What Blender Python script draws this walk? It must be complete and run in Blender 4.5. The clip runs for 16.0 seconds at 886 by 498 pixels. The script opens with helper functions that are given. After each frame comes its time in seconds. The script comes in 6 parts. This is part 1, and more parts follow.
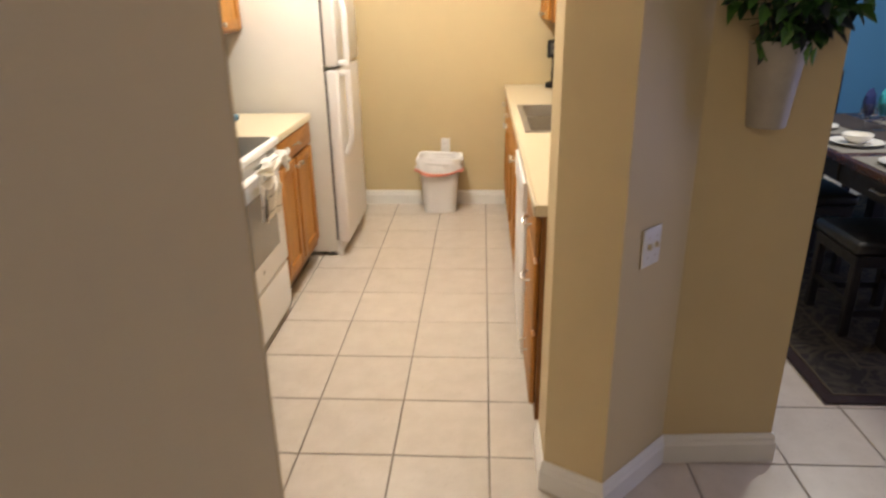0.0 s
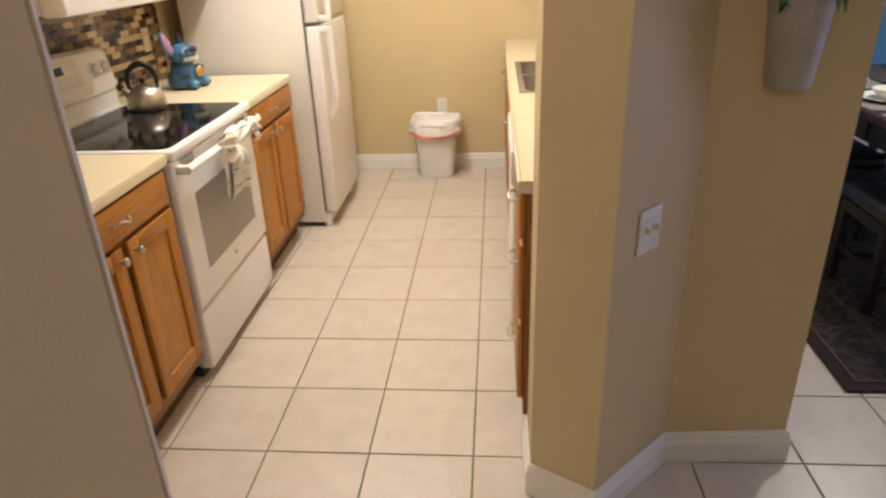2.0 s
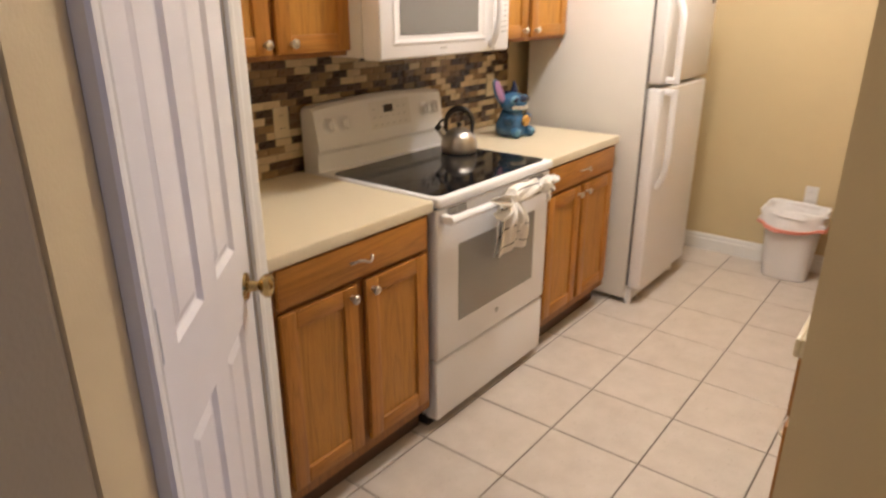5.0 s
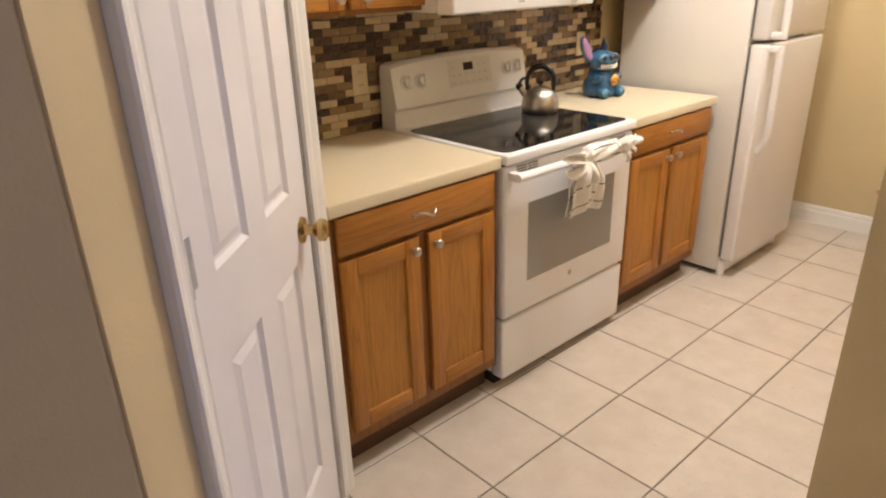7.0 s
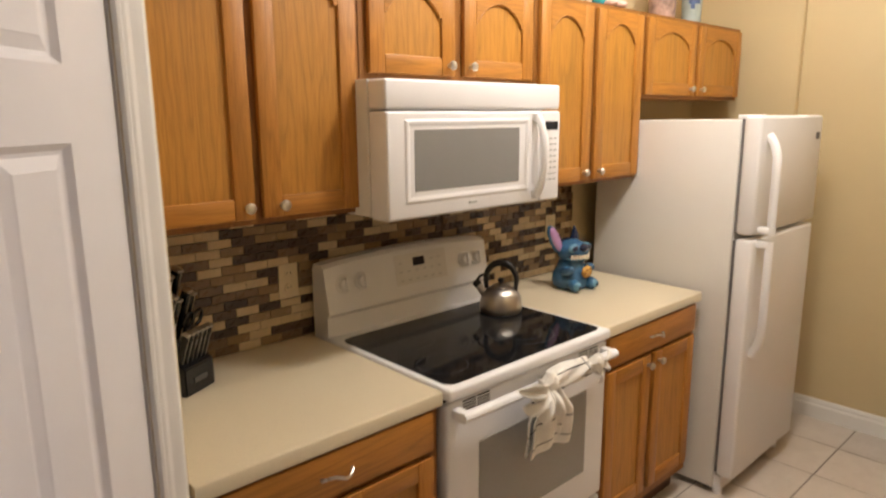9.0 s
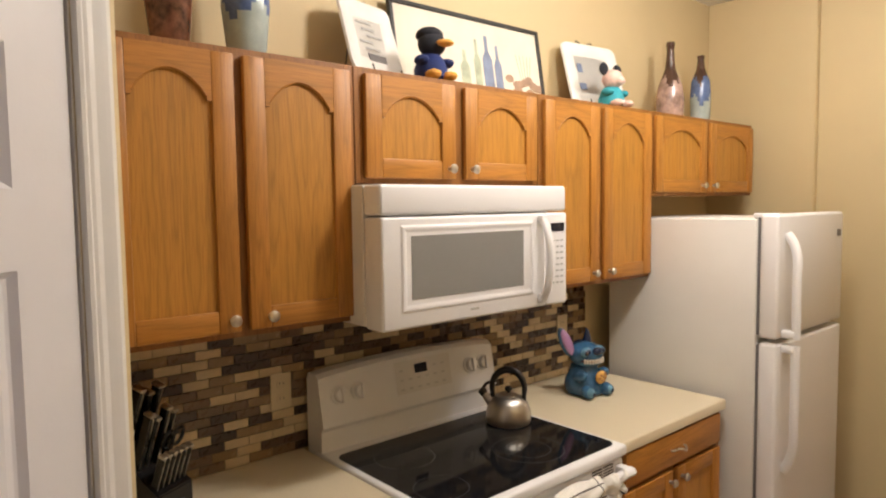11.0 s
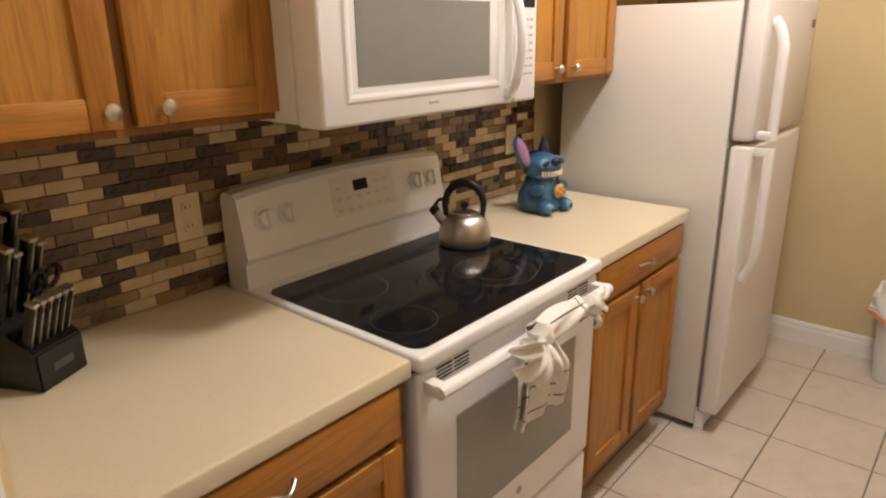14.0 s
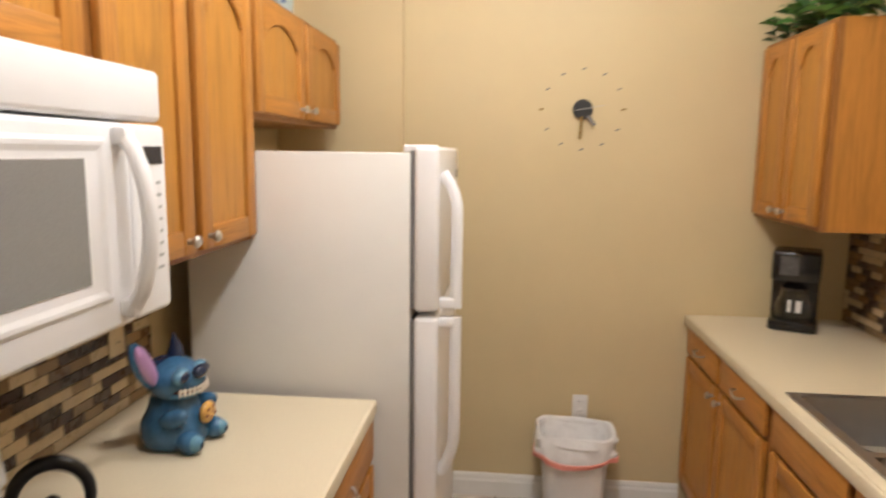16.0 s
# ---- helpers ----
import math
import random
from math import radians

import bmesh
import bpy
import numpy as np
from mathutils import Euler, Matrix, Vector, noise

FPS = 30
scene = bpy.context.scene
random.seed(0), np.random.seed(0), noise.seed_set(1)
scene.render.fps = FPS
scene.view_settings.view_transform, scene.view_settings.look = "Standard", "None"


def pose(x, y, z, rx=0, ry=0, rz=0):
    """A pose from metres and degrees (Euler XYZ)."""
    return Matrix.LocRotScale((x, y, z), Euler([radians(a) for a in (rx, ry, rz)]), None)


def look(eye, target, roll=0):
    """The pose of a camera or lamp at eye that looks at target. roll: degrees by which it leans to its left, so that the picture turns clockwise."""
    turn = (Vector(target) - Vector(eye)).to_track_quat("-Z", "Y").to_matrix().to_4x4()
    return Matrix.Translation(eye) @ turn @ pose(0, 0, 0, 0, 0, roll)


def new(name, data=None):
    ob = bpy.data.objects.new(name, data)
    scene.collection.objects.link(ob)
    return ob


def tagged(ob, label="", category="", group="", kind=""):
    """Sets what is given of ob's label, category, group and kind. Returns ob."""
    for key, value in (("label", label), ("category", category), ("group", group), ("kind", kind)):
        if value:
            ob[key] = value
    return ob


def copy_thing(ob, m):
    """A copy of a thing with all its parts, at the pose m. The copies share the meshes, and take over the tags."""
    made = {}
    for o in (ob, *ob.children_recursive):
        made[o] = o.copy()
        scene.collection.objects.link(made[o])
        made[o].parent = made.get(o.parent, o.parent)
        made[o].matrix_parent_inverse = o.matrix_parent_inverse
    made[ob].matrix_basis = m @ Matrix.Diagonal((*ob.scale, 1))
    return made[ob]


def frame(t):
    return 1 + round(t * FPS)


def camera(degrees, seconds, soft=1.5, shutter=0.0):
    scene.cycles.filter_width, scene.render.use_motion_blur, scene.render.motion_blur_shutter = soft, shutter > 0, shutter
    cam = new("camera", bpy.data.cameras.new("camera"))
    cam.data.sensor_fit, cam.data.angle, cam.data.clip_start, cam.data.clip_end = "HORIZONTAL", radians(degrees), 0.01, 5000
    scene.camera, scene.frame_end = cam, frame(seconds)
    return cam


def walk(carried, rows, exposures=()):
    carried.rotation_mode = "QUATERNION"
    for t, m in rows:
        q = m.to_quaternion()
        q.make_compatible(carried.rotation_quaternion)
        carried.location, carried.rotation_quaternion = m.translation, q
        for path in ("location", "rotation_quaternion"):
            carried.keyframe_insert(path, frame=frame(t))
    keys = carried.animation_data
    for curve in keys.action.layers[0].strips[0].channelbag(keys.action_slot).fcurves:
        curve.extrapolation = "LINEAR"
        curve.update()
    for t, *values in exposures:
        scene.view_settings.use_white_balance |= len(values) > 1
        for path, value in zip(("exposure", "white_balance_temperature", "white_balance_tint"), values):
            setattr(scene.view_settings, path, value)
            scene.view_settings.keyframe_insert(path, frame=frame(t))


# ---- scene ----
cam = camera(68.0, 16.0, soft=2.1, shutter=0.5)
PATH = [
    (0, (0.349, -0.054, 1.541), (0.233, 1.807, 0.819), -1.0),
    (0.5, (0.408, 0.088, 1.556), (0.388, 1.974, 0.891), -0.4),
    (1, (0.435, 0.144, 1.55), (0.43, 2.017, 0.847), 0.6),
    (1.5, (0.446, 0.176, 1.534), (0.43, 2.018, 0.755), -0.3),
    (2, (0.455, 0.207, 1.516), (0.295, 2.015, 0.675), -2.2),
    (2.5, (0.435, 0.201, 1.513), (0.207, 1.995, 0.659), -2.1),
    (3, (0.422, 0.22, 1.502), (0.188, 2.001, 0.624), -1.2),
    (3.5, (0.478, 0.306, 1.5), (0.284, 2.082, 0.6), 1.1),
    (4, (0.499, 0.44, 1.511), (0.062, 2.231, 0.735), -0.3),
    (4.5, (0.536, 0.571, 1.517), (-0.276, 2.274, 0.855), -0.3),
    (5, (0.68, 0.627, 1.526), (-0.48, 2.1, 0.828), -0.1),
    (5.2, (0.752, 0.632, 1.518), (-0.463, 2.039, 0.78), -0.2),
    (7.3, (0.797, 0.746, 1.478), (-0.588, 1.969, 0.715), -1.7),
    (7.5, (0.743, 0.808, 1.504), (-0.646, 2.061, 0.797), -0.9),
    (8, (0.676, 0.919, 1.592), (-0.731, 2.237, 1.06), -1.6),
    (8.5, (0.617, 1.017, 1.634), (-0.802, 2.354, 1.188), -1.1),
    (9, (0.573, 1.139, 1.643), (-0.868, 2.468, 1.245), -0.4),
    (9.5, (0.574, 1.204, 1.669), (-0.909, 2.532, 1.479), -0.8),
    (9.7, (0.574, 1.21, 1.679), (-0.933, 2.521, 1.576), -0.9),
    (11.8, (0.483, 1.275, 1.692), (-1.019, 2.572, 1.439), -0.2),
    (12, (0.468, 1.277, 1.673), (-1.018, 2.576, 1.35), 0.0),
    (12.5, (0.457, 1.285, 1.613), (-0.986, 2.587, 1.143), -0.5),
    (13, (0.432, 1.306, 1.571), (-0.952, 2.631, 1.0), -0.6),
    (13.5, (0.306, 1.356, 1.543), (-1.004, 2.748, 0.954), -0.7),
    (14, (0.169, 1.412, 1.532), (-1.068, 2.855, 0.907), -0.9),
    (14.5, (0.056, 1.557, 1.516), (-1.118, 3.075, 0.95), -1.2),
    (15, (-0.05, 1.813, 1.585), (-0.985, 3.522, 1.132), -0.9),
    (15.5, (-0.166, 1.919, 1.603), (-0.715, 3.802, 1.212), 1.0),
    (16, (-0.289, 1.96, 1.617), (-0.479, 3.93, 1.328), 0.7),
]
walk(cam, [(t, look(eye, target, roll)) for t, eye, target, roll in PATH],
     exposures=[(0, 0.44, 6550, 9), (3, 0.62, 6550, 9), (4, 0.8, 6520, 11), (4.5, 0.38, 6500, 13), (5, 0.2, 6480, 14.5), (7.5, 0.44, 6450, 12), (8, 0.06, 6500, 12), (8.5, -0.12, 6500, 12), (9, -0.2, 6500, 12), (9.5, -0.32, 6500, 12), (9.7, -0.36, 6500, 12), (11.8, -0.38, 6500, 12.5), (12.5, -0.2, 6530, 13), (13, -0.08, 6530, 13.5), (14, -0.13, 6500, 15), (14.5, -0.1, 6420, 15), (15.5, -0.34, 6150, 15), (16, -0.2, 6050, 12)])

# ---- world, lamps ----
world = bpy.data.worlds.new("world")
scene.world = world
world.use_nodes = True
wn = world.node_tree
sky = wn.nodes.new("ShaderNodeTexSky")
sky.sky_type, sky.sun_disc = "NISHITA", False
sky.sun_elevation, sky.sun_rotation = radians(38), radians(100)
wn.links.new(sky.outputs[0], wn.nodes["Background"].inputs[0])
wn.nodes["Background"].inputs[1].default_value = 0.05


def area(name, m, sx, sy, watts, colour):
    d = bpy.data.lights.new(name, "AREA")
    d.shape, d.size, d.size_y, d.energy, d.color = "RECTANGLE", sx, sy, watts, colour
    o = new(name, d)
    o.matrix_world = m
    return o


def bulb(name, x, y, z, watts, colour, radius=0.08):
    d = bpy.data.lights.new(name, "POINT")
    d.energy, d.color, d.shadow_soft_size = watts, colour, radius
    o = new(name, d)
    o.location = (x, y, z)
    return o


WARM = (1.0, 0.95, 0.88)
bulb("kitchen_bulb", -0.22, 2.85, 2.66, 54, WARM, 0.10)
bulb("kitchen_bulb", -0.22, 3.70, 2.66, 36, WARM, 0.10)
# unseen hall lamp, added to brighten the front of the dividing wall
bulb("hall_fill_bulb", 0.35, -1.20, 2.66, 8, WARM, 0.10)
# unseen fill without a fixture, added to brighten the blue wall and table
bulb("dining_fill_bulb", 2.6, 3.5, 2.0, 38, WARM, 0.10)
area("window_daylight", look((4.50, 2.30, 1.35), (0.3, 1.6, 1.0)), 1.4, 1.9, 18, (0.52, 0.53, 1.0))


# ---- materials ----
def material(name, colour, rough=0.5, metal=0.0):
    m = bpy.data.materials.new(name)
    m.use_nodes = True
    b = m.node_tree.nodes["Principled BSDF"]
    b.inputs["Base Color"].default_value = (*colour, 1)
    b.inputs["Roughness"].default_value = rough
    b.inputs["Metallic"].default_value = metal
    return m


def node(m, kind, **values):
    n = m.node_tree.nodes.new(kind)
    for k, v in values.items():
        n.inputs[k].default_value = v
    return n


def wire(m, a, b):
    m.node_tree.links.new(a, b)


def coords(m, scale=(1, 1, 1), space="Object"):
    tc = node(m, "ShaderNodeTexCoord")
    mp = node(m, "ShaderNodeMapping", Scale=scale)
    wire(m, tc.outputs[space], mp.inputs[0])
    return mp.outputs[0]


def ramp(m, fac, stops, constant=False):
    r = node(m, "ShaderNodeValToRGB")
    r.color_ramp.interpolation = "CONSTANT" if constant else "LINEAR"
    e = r.color_ramp.elements
    while len(e) < len(stops):
        e.new(0.5)
    for k, (p, c) in enumerate(stops):
        e[k].position, e[k].color = p, (*c, 1)
    wire(m, fac, r.inputs[0])
    return r.outputs[0]


def bump(m, height, strength, distance=0.002):
    b = node(m, "ShaderNodeBump", Strength=strength, Distance=distance)
    wire(m, height, b.inputs["Height"])
    wire(m, b.outputs[0], m.node_tree.nodes["Principled BSDF"].inputs["Normal"])


def shade(c, k):
    return tuple(min(1.0, v * k) for v in c)


def mottled(name, colour, rough=0.5, scale=6.0, spread=0.08, fine=220.0, relief=0.12, metal=0.0, distance=0.002):
    """A surface with broad mottling, fine relief and uneven gloss."""
    m = material(name, colour, rough, metal)
    b = m.node_tree.nodes["Principled BSDF"]
    v = coords(m)
    n = node(m, "ShaderNodeTexNoise", Scale=scale, Detail=5.0, Roughness=0.6)
    wire(m, v, n.inputs["Vector"])
    wire(m, ramp(m, n.outputs[0], [(0.3, shade(colour, 1 - spread)), (0.7, shade(colour, 1 + spread))]), b.inputs["Base Color"])
    if spread > 0.02:
        wire(m, ramp(m, n.outputs[0], [(0.3, (rough * 0.85,) * 3), (0.7, (min(1, rough * 1.15),) * 3)]), b.inputs["Roughness"])
    f = node(m, "ShaderNodeTexNoise", Scale=fine, Detail=3.0)
    wire(m, v, f.inputs["Vector"])
    if relief > 0:
        bump(m, f.outputs[0], relief, distance)
    return m


def oak(name, along, colour=(0.43, 0.180, 0.027)):
    """Honey oak: cathedral figure and fine open pores along one axis."""
    m = material(name, colour, 0.36)
    b = m.node_tree.nodes["Principled BSDF"]
    oi = node(m, "ShaderNodeObjectInfo")
    tc = node(m, "ShaderNodeTexCoord")
    add = node(m, "ShaderNodeVectorMath")
    add.operation = "ADD"
    mul = node(m, "ShaderNodeMath")
    mul.operation = "MULTIPLY"
    mul.inputs[1].default_value = 13.0
    wire(m, oi.outputs["Random"], mul.inputs[0])
    wire(m, tc.outputs["Object"], add.inputs[0])
    wire(m, mul.outputs[0], add.inputs[1])
    mp = node(m, "ShaderNodeMapping", Scale=(1.0, 15, 15) if along == "x" else (15, 15, 1.0))
    wire(m, add.outputs[0], mp.inputs[0])
    n = node(m, "ShaderNodeTexNoise", Scale=1.0, Detail=3.0, Roughness=0.5, Distortion=0.5)
    wire(m, mp.outputs[0], n.inputs["Vector"])
    rings = node(m, "ShaderNodeMath")
    rings.operation = "MULTIPLY"
    rings.inputs[1].default_value = 15.0
    wire(m, n.outputs[0], rings.inputs[0])
    fr = node(m, "ShaderNodeMath")
    fr.operation = "PINGPONG"
    fr.inputs[1].default_value = 1.0
    wire(m, rings.outputs[0], fr.inputs[0])
    mp2 = node(m, "ShaderNodeMapping", Scale=(14, 420, 420) if along == "x" else (420, 420, 14))
    wire(m, add.outputs[0], mp2.inputs[0])
    pores = node(m, "ShaderNodeTexNoise", Scale=1.0, Detail=2.0)
    wire(m, mp2.outputs[0], pores.inputs["Vector"])
    c1 = ramp(m, fr.outputs[0], [(0.0, shade(colour, 0.80)), (0.3, shade(colour, 0.96)), (1.0, shade(colour, 1.07))])
    c2 = ramp(m, pores.outputs[0], [(0.36, (0.66, 0.6, 0.55)), (0.52, (1, 1, 1))])
    mix = node(m, "ShaderNodeMix")
    mix.data_type, mix.blend_type = "RGBA", "MULTIPLY"
    mix.inputs[0].default_value = 0.5
    wire(m, c1, mix.inputs[6])
    wire(m, c2, mix.inputs[7])
    wire(m, mix.outputs[2], b.inputs["Base Color"])
    wire(m, ramp(m, n.outputs[0], [(0.3, (0.40,) * 3), (0.7, (0.52,) * 3)]), b.inputs["Roughness"])
    bump(m, pores.outputs[0], 0.12, 0.001)
    return m


M = {}
M["tan"] = mottled("tan_wall_paint", (0.60, 0.478, 0.275), 0.62, 3.0, 0.03, 160, 0.25)
M["blue"] = mottled("blue_wall_paint", (0.080, 0.255, 0.48), 0.6, 3.0, 0.04, 160, 0.25)
M["ceiling"] = mottled("white_ceiling_paint", (0.78, 0.76, 0.72), 0.85, 8.0, 0.03, 90, 0.6)
M["trim"] = mottled("white_trim_paint", (0.78, 0.76, 0.72), 0.38, 5.0, 0.03, 120, 0.05)
M["door"] = mottled("white_door_paint", (0.74, 0.72, 0.72), 0.40, 5.0, 0.03, 140, 0.08)
M["oak_v"] = oak("honey_oak_upright_grain", "z")
M["oak_panel"] = oak("honey_oak_door_panel", "z", (0.445, 0.200, 0.029))
M["oak_h"] = oak("honey_oak_level_grain", "x")
# darker than the door oak, used only for the face frames
M["oak_dark"] = oak("darker_honey_oak", "z", (0.28, 0.113, 0.022))
# dark brown: the shade of the toe recess is put into this colour
M["toe"] = mottled("shaded_toe_kick", (0.10, 0.05, 0.022), 0.6)
M["laminate"] = mottled("beige_laminate", (0.66, 0.572, 0.408), 0.40, 260.0, 0.05, 400, 0.05)
M["white"] = mottled("white_enamel", (0.82, 0.81, 0.815), 0.34, 4.0, 0.008, 300, 0.0)
M["fridge_side"] = mottled("white_textured_steel", (0.74, 0.72, 0.68), 0.42, 4.0, 0.02, 420, 0.25, 0.0, 0.0008)
M["gasket"] = mottled("grey_gasket", (0.16, 0.15, 0.15), 0.6)
M["black_glass"] = mottled("black_ceramic_glass", (0.010, 0.010, 0.011), 0.06, 3.0, 0.2, 30, 0.0)
M["black_glass"].node_tree.nodes["Principled BSDF"].inputs["Specular IOR Level"].default_value = 0.24
M["ring"] = mottled("grey_burner_ring", (0.055, 0.052, 0.05), 0.6)
M["black"] = mottled("black_plastic", (0.014, 0.013, 0.013), 0.38, 8.0, 0.2)
M["kettle_steel"] = mottled("brushed_kettle_steel", (0.50, 0.46, 0.41), 0.36, 30.0, 0.02, 300, 0.02, 1.0)
M["basin"] = mottled("satin_basin_steel", (0.40, 0.385, 0.37), 0.46, 30.0, 0.05, 300, 0.05, 1.0)
M["steel"] = mottled("brushed_steel", (0.56, 0.53, 0.50), 0.27, 30.0, 0.05, 300, 0.05, 1.0)
M["chrome"] = mottled("satin_nickel", (0.56, 0.525, 0.475), 0.30, 20.0, 0.04, 300, 0.03, 1.0)
M["hinge"] = mottled("dull_blue_grey_steel", (0.42, 0.44, 0.48), 0.45, 20.0, 0.06, 300, 0.03, 0.6)
M["brass"] = mottled("aged_brass", (0.50, 0.36, 0.16), 0.24, 20.0, 0.10, 300, 0.03, 1.0)
M["screen"] = mottled("grey_oven_window", (0.30, 0.285, 0.265), 0.16, 500.0, 0.16, 600, 0.0)
M["mw_screen"] = mottled("grey_perforated_window", (0.245, 0.24, 0.23), 0.20, 700.0, 0.10, 600, 0.0)
M["display"] = mottled("dark_display", (0.015, 0.017, 0.03), 0.12)
M["print"] = mottled("grey_printing", (0.42, 0.42, 0.41), 0.5)
M["faint_print"] = mottled("pale_grey_printing", (0.60, 0.59, 0.575), 0.5)
M["vent"] = mottled("dark_slot_and_gap", (0.03, 0.028, 0.026), 0.6)
M["grout"] = mottled("grey_brown_grout", (0.19, 0.155, 0.12), 0.9, 30.0, 0.15, 300, 0.4)
M["grout2"] = mottled("tan_mosaic_grout", (0.20, 0.155, 0.105), 0.9, 40.0, 0.10)
M["ivory"] = mottled("ivory_plastic", (0.66, 0.56, 0.38), 0.35)
M["plate_white"] = mottled("white_plastic", (0.74, 0.72, 0.70), 0.35)
M["bin"] = mottled("white_bin_plastic", (0.76, 0.74, 0.73), 0.42, 4.0, 0.015, 300, 0.0)
M["bag"] = mottled("thin_white_bag", (0.86, 0.85, 0.85), 0.30, 20.0, 0.06, 60, 0.5)
M["pink"] = mottled("pink_drawstring", (0.78, 0.30, 0.24), 0.5)
M["cloth"] = mottled("cream_towel", (0.86, 0.83, 0.78), 0.95, 20.0, 0.07, 900, 0.8)
M["cloth_line"] = mottled("black_towel_stripe", (0.085, 0.075, 0.07), 0.95)


def floor_tile_material():
    m = material("beige_ceramic_floor_tile", (0.55, 0.495, 0.435), 0.30)
    b = m.node_tree.nodes["Principled BSDF"]
    oi = node(m, "ShaderNodeObjectInfo")
    ge = node(m, "ShaderNodeNewGeometry")
    add = node(m, "ShaderNodeMath")
    add.operation = "ADD"
    wire(m, oi.outputs["Random"], add.inputs[0])
    wire(m, ge.outputs["Random Per Island"], add.inputs[1])
    mul = node(m, "ShaderNodeMath")
    mul.operation = "MULTIPLY"
    mul.inputs[1].default_value = 0.5
    wire(m, add.outputs[0], mul.inputs[0])
    tone = ramp(m, mul.outputs[0], [(0.0, (0.94,) * 3), (1.0, (1.05, 1.04, 1.03))])
    n = node(m, "ShaderNodeTexNoise", Scale=9.0, Detail=6.0, Roughness=0.65)
    wire(m, ge.outputs["Position"], n.inputs["Vector"])
    c = ramp(m, n.outputs[0], [(0.3, (0.54, 0.475, 0.405)), (0.7, (0.625, 0.56, 0.49))])
    mix = node(m, "ShaderNodeMix")
    mix.data_type, mix.blend_type = "RGBA", "MULTIPLY"
    mix.inputs[0].default_value = 1.0
    wire(m, c, mix.inputs[6])
    wire(m, tone, mix.inputs[7])
    wire(m, mix.outputs[2], b.inputs["Base Color"])
    f = node(m, "ShaderNodeTexNoise", Scale=70.0, Detail=4.0)
    wire(m, ge.outputs["Position"], f.inputs["Vector"])
    wire(m, ramp(m, f.outputs[0], [(0.3, (0.26,) * 3), (0.7, (0.42,) * 3)]), b.inputs["Roughness"])
    bump(m, f.outputs[0], 0.12, 0.002)
    return m


M["tile"] = floor_tile_material()
MOSAIC = [mottled("mosaic_cream", (0.58, 0.455, 0.275), 0.30, 25, 0.10), mottled("mosaic_taupe", (0.29, 0.197, 0.105), 0.24, 25, 0.10),
          mottled("mosaic_grey_brown", (0.165, 0.103, 0.055), 0.28, 25, 0.10), mottled("mosaic_dark_brown", (0.048, 0.027, 0.016), 0.28, 25, 0.15),
          mottled("mosaic_umber", (0.088, 0.052, 0.030), 0.28, 25, 0.12)]


# ---- mesh helpers ----
def box(bm, x0, x1, y0, y1, z0, z1, bevel=0.0, seg=1):
    r = bmesh.ops.create_cube(bm, size=1.0)
    for v in r["verts"]:
        v.co = Vector((x0 + (v.co.x + 0.5) * (x1 - x0), y0 + (v.co.y + 0.5) * (y1 - y0), z0 + (v.co.z + 0.5) * (z1 - z0)))
    if bevel > 0:
        es = list({e for v in r["verts"] for e in v.link_edges})
        bmesh.ops.bevel(bm, geom=es, offset=bevel, segments=seg, affect="EDGES", profile=0.5)
    return bm


def prism(bm, pts, y0, y1):
    """The outline pts (x, z), counter-clockwise, drawn out from y0 to y1."""
    a = [bm.verts.new((x, y0, z)) for x, z in pts]
    b = [bm.verts.new((x, y1, z)) for x, z in pts]
    bm.faces.new(a)
    bm.faces.new(b[::-1])
    for i in range(len(pts)):
        j = (i + 1) % len(pts)
        bm.faces.new((a[j], a[i], b[i], b[j]))
    return bm


def slab(bm, pts, z0, z1):
    """The plan outline pts (x, y) drawn up from z0 to z1."""
    a = [bm.verts.new((x, y, z0)) for x, y in pts]
    b = [bm.verts.new((x, y, z1)) for x, y in pts]
    bm.faces.new(a[::-1])
    bm.faces.new(b)
    for i in range(len(pts)):
        j = (i + 1) % len(pts)
        bm.faces.new((a[i], a[j], b[j], b[i]))
    return bm


def lathe(bm, profile, cx=0.0, cy=0.0, seg=24):
    rings = []
    for r, z in profile:
        rings.append([bm.verts.new((cx + r * math.cos(2 * math.pi * k / seg), cy + r * math.sin(2 * math.pi * k / seg), z)) for k in range(seg)])
    for a, b in zip(rings, rings[1:]):
        for k in range(seg):
            bm.faces.new((a[k], a[(k + 1) % seg], b[(k + 1) % seg], b[k]))
    bm.faces.new(rings[0][::-1])
    bm.faces.new(rings[-1])
    return bm


def tube(bm, pts, r, seg=8, flat=1.0):
    """A rod along pts; r one radius or one for each point."""
    pts = [Vector(p) for p in pts]
    rs = r if isinstance(r, (list, tuple)) else [r] * len(pts)
    rings, up = [], None
    for i, p in enumerate(pts):
        d = (pts[min(i + 1, len(pts) - 1)] - pts[max(i - 1, 0)]).normalized()
        if up is None:
            up = Vector((0, 0, 1)) if abs(d.z) < 0.9 else Vector((1, 0, 0))
        a = d.cross(up).normalized()
        b = a.cross(d).normalized()
        up = b
        rings.append([bm.verts.new(p + rs[i] * (math.cos(2 * math.pi * k / seg) * a + flat * math.sin(2 * math.pi * k / seg) * b)) for k in range(seg)])
    for a, b in zip(rings, rings[1:]):
        for k in range(seg):
            bm.faces.new((a[k], a[(k + 1) % seg], b[(k + 1) % seg], b[k]))
    bm.faces.new(rings[0][::-1])
    bm.faces.new(rings[-1])
    return bm


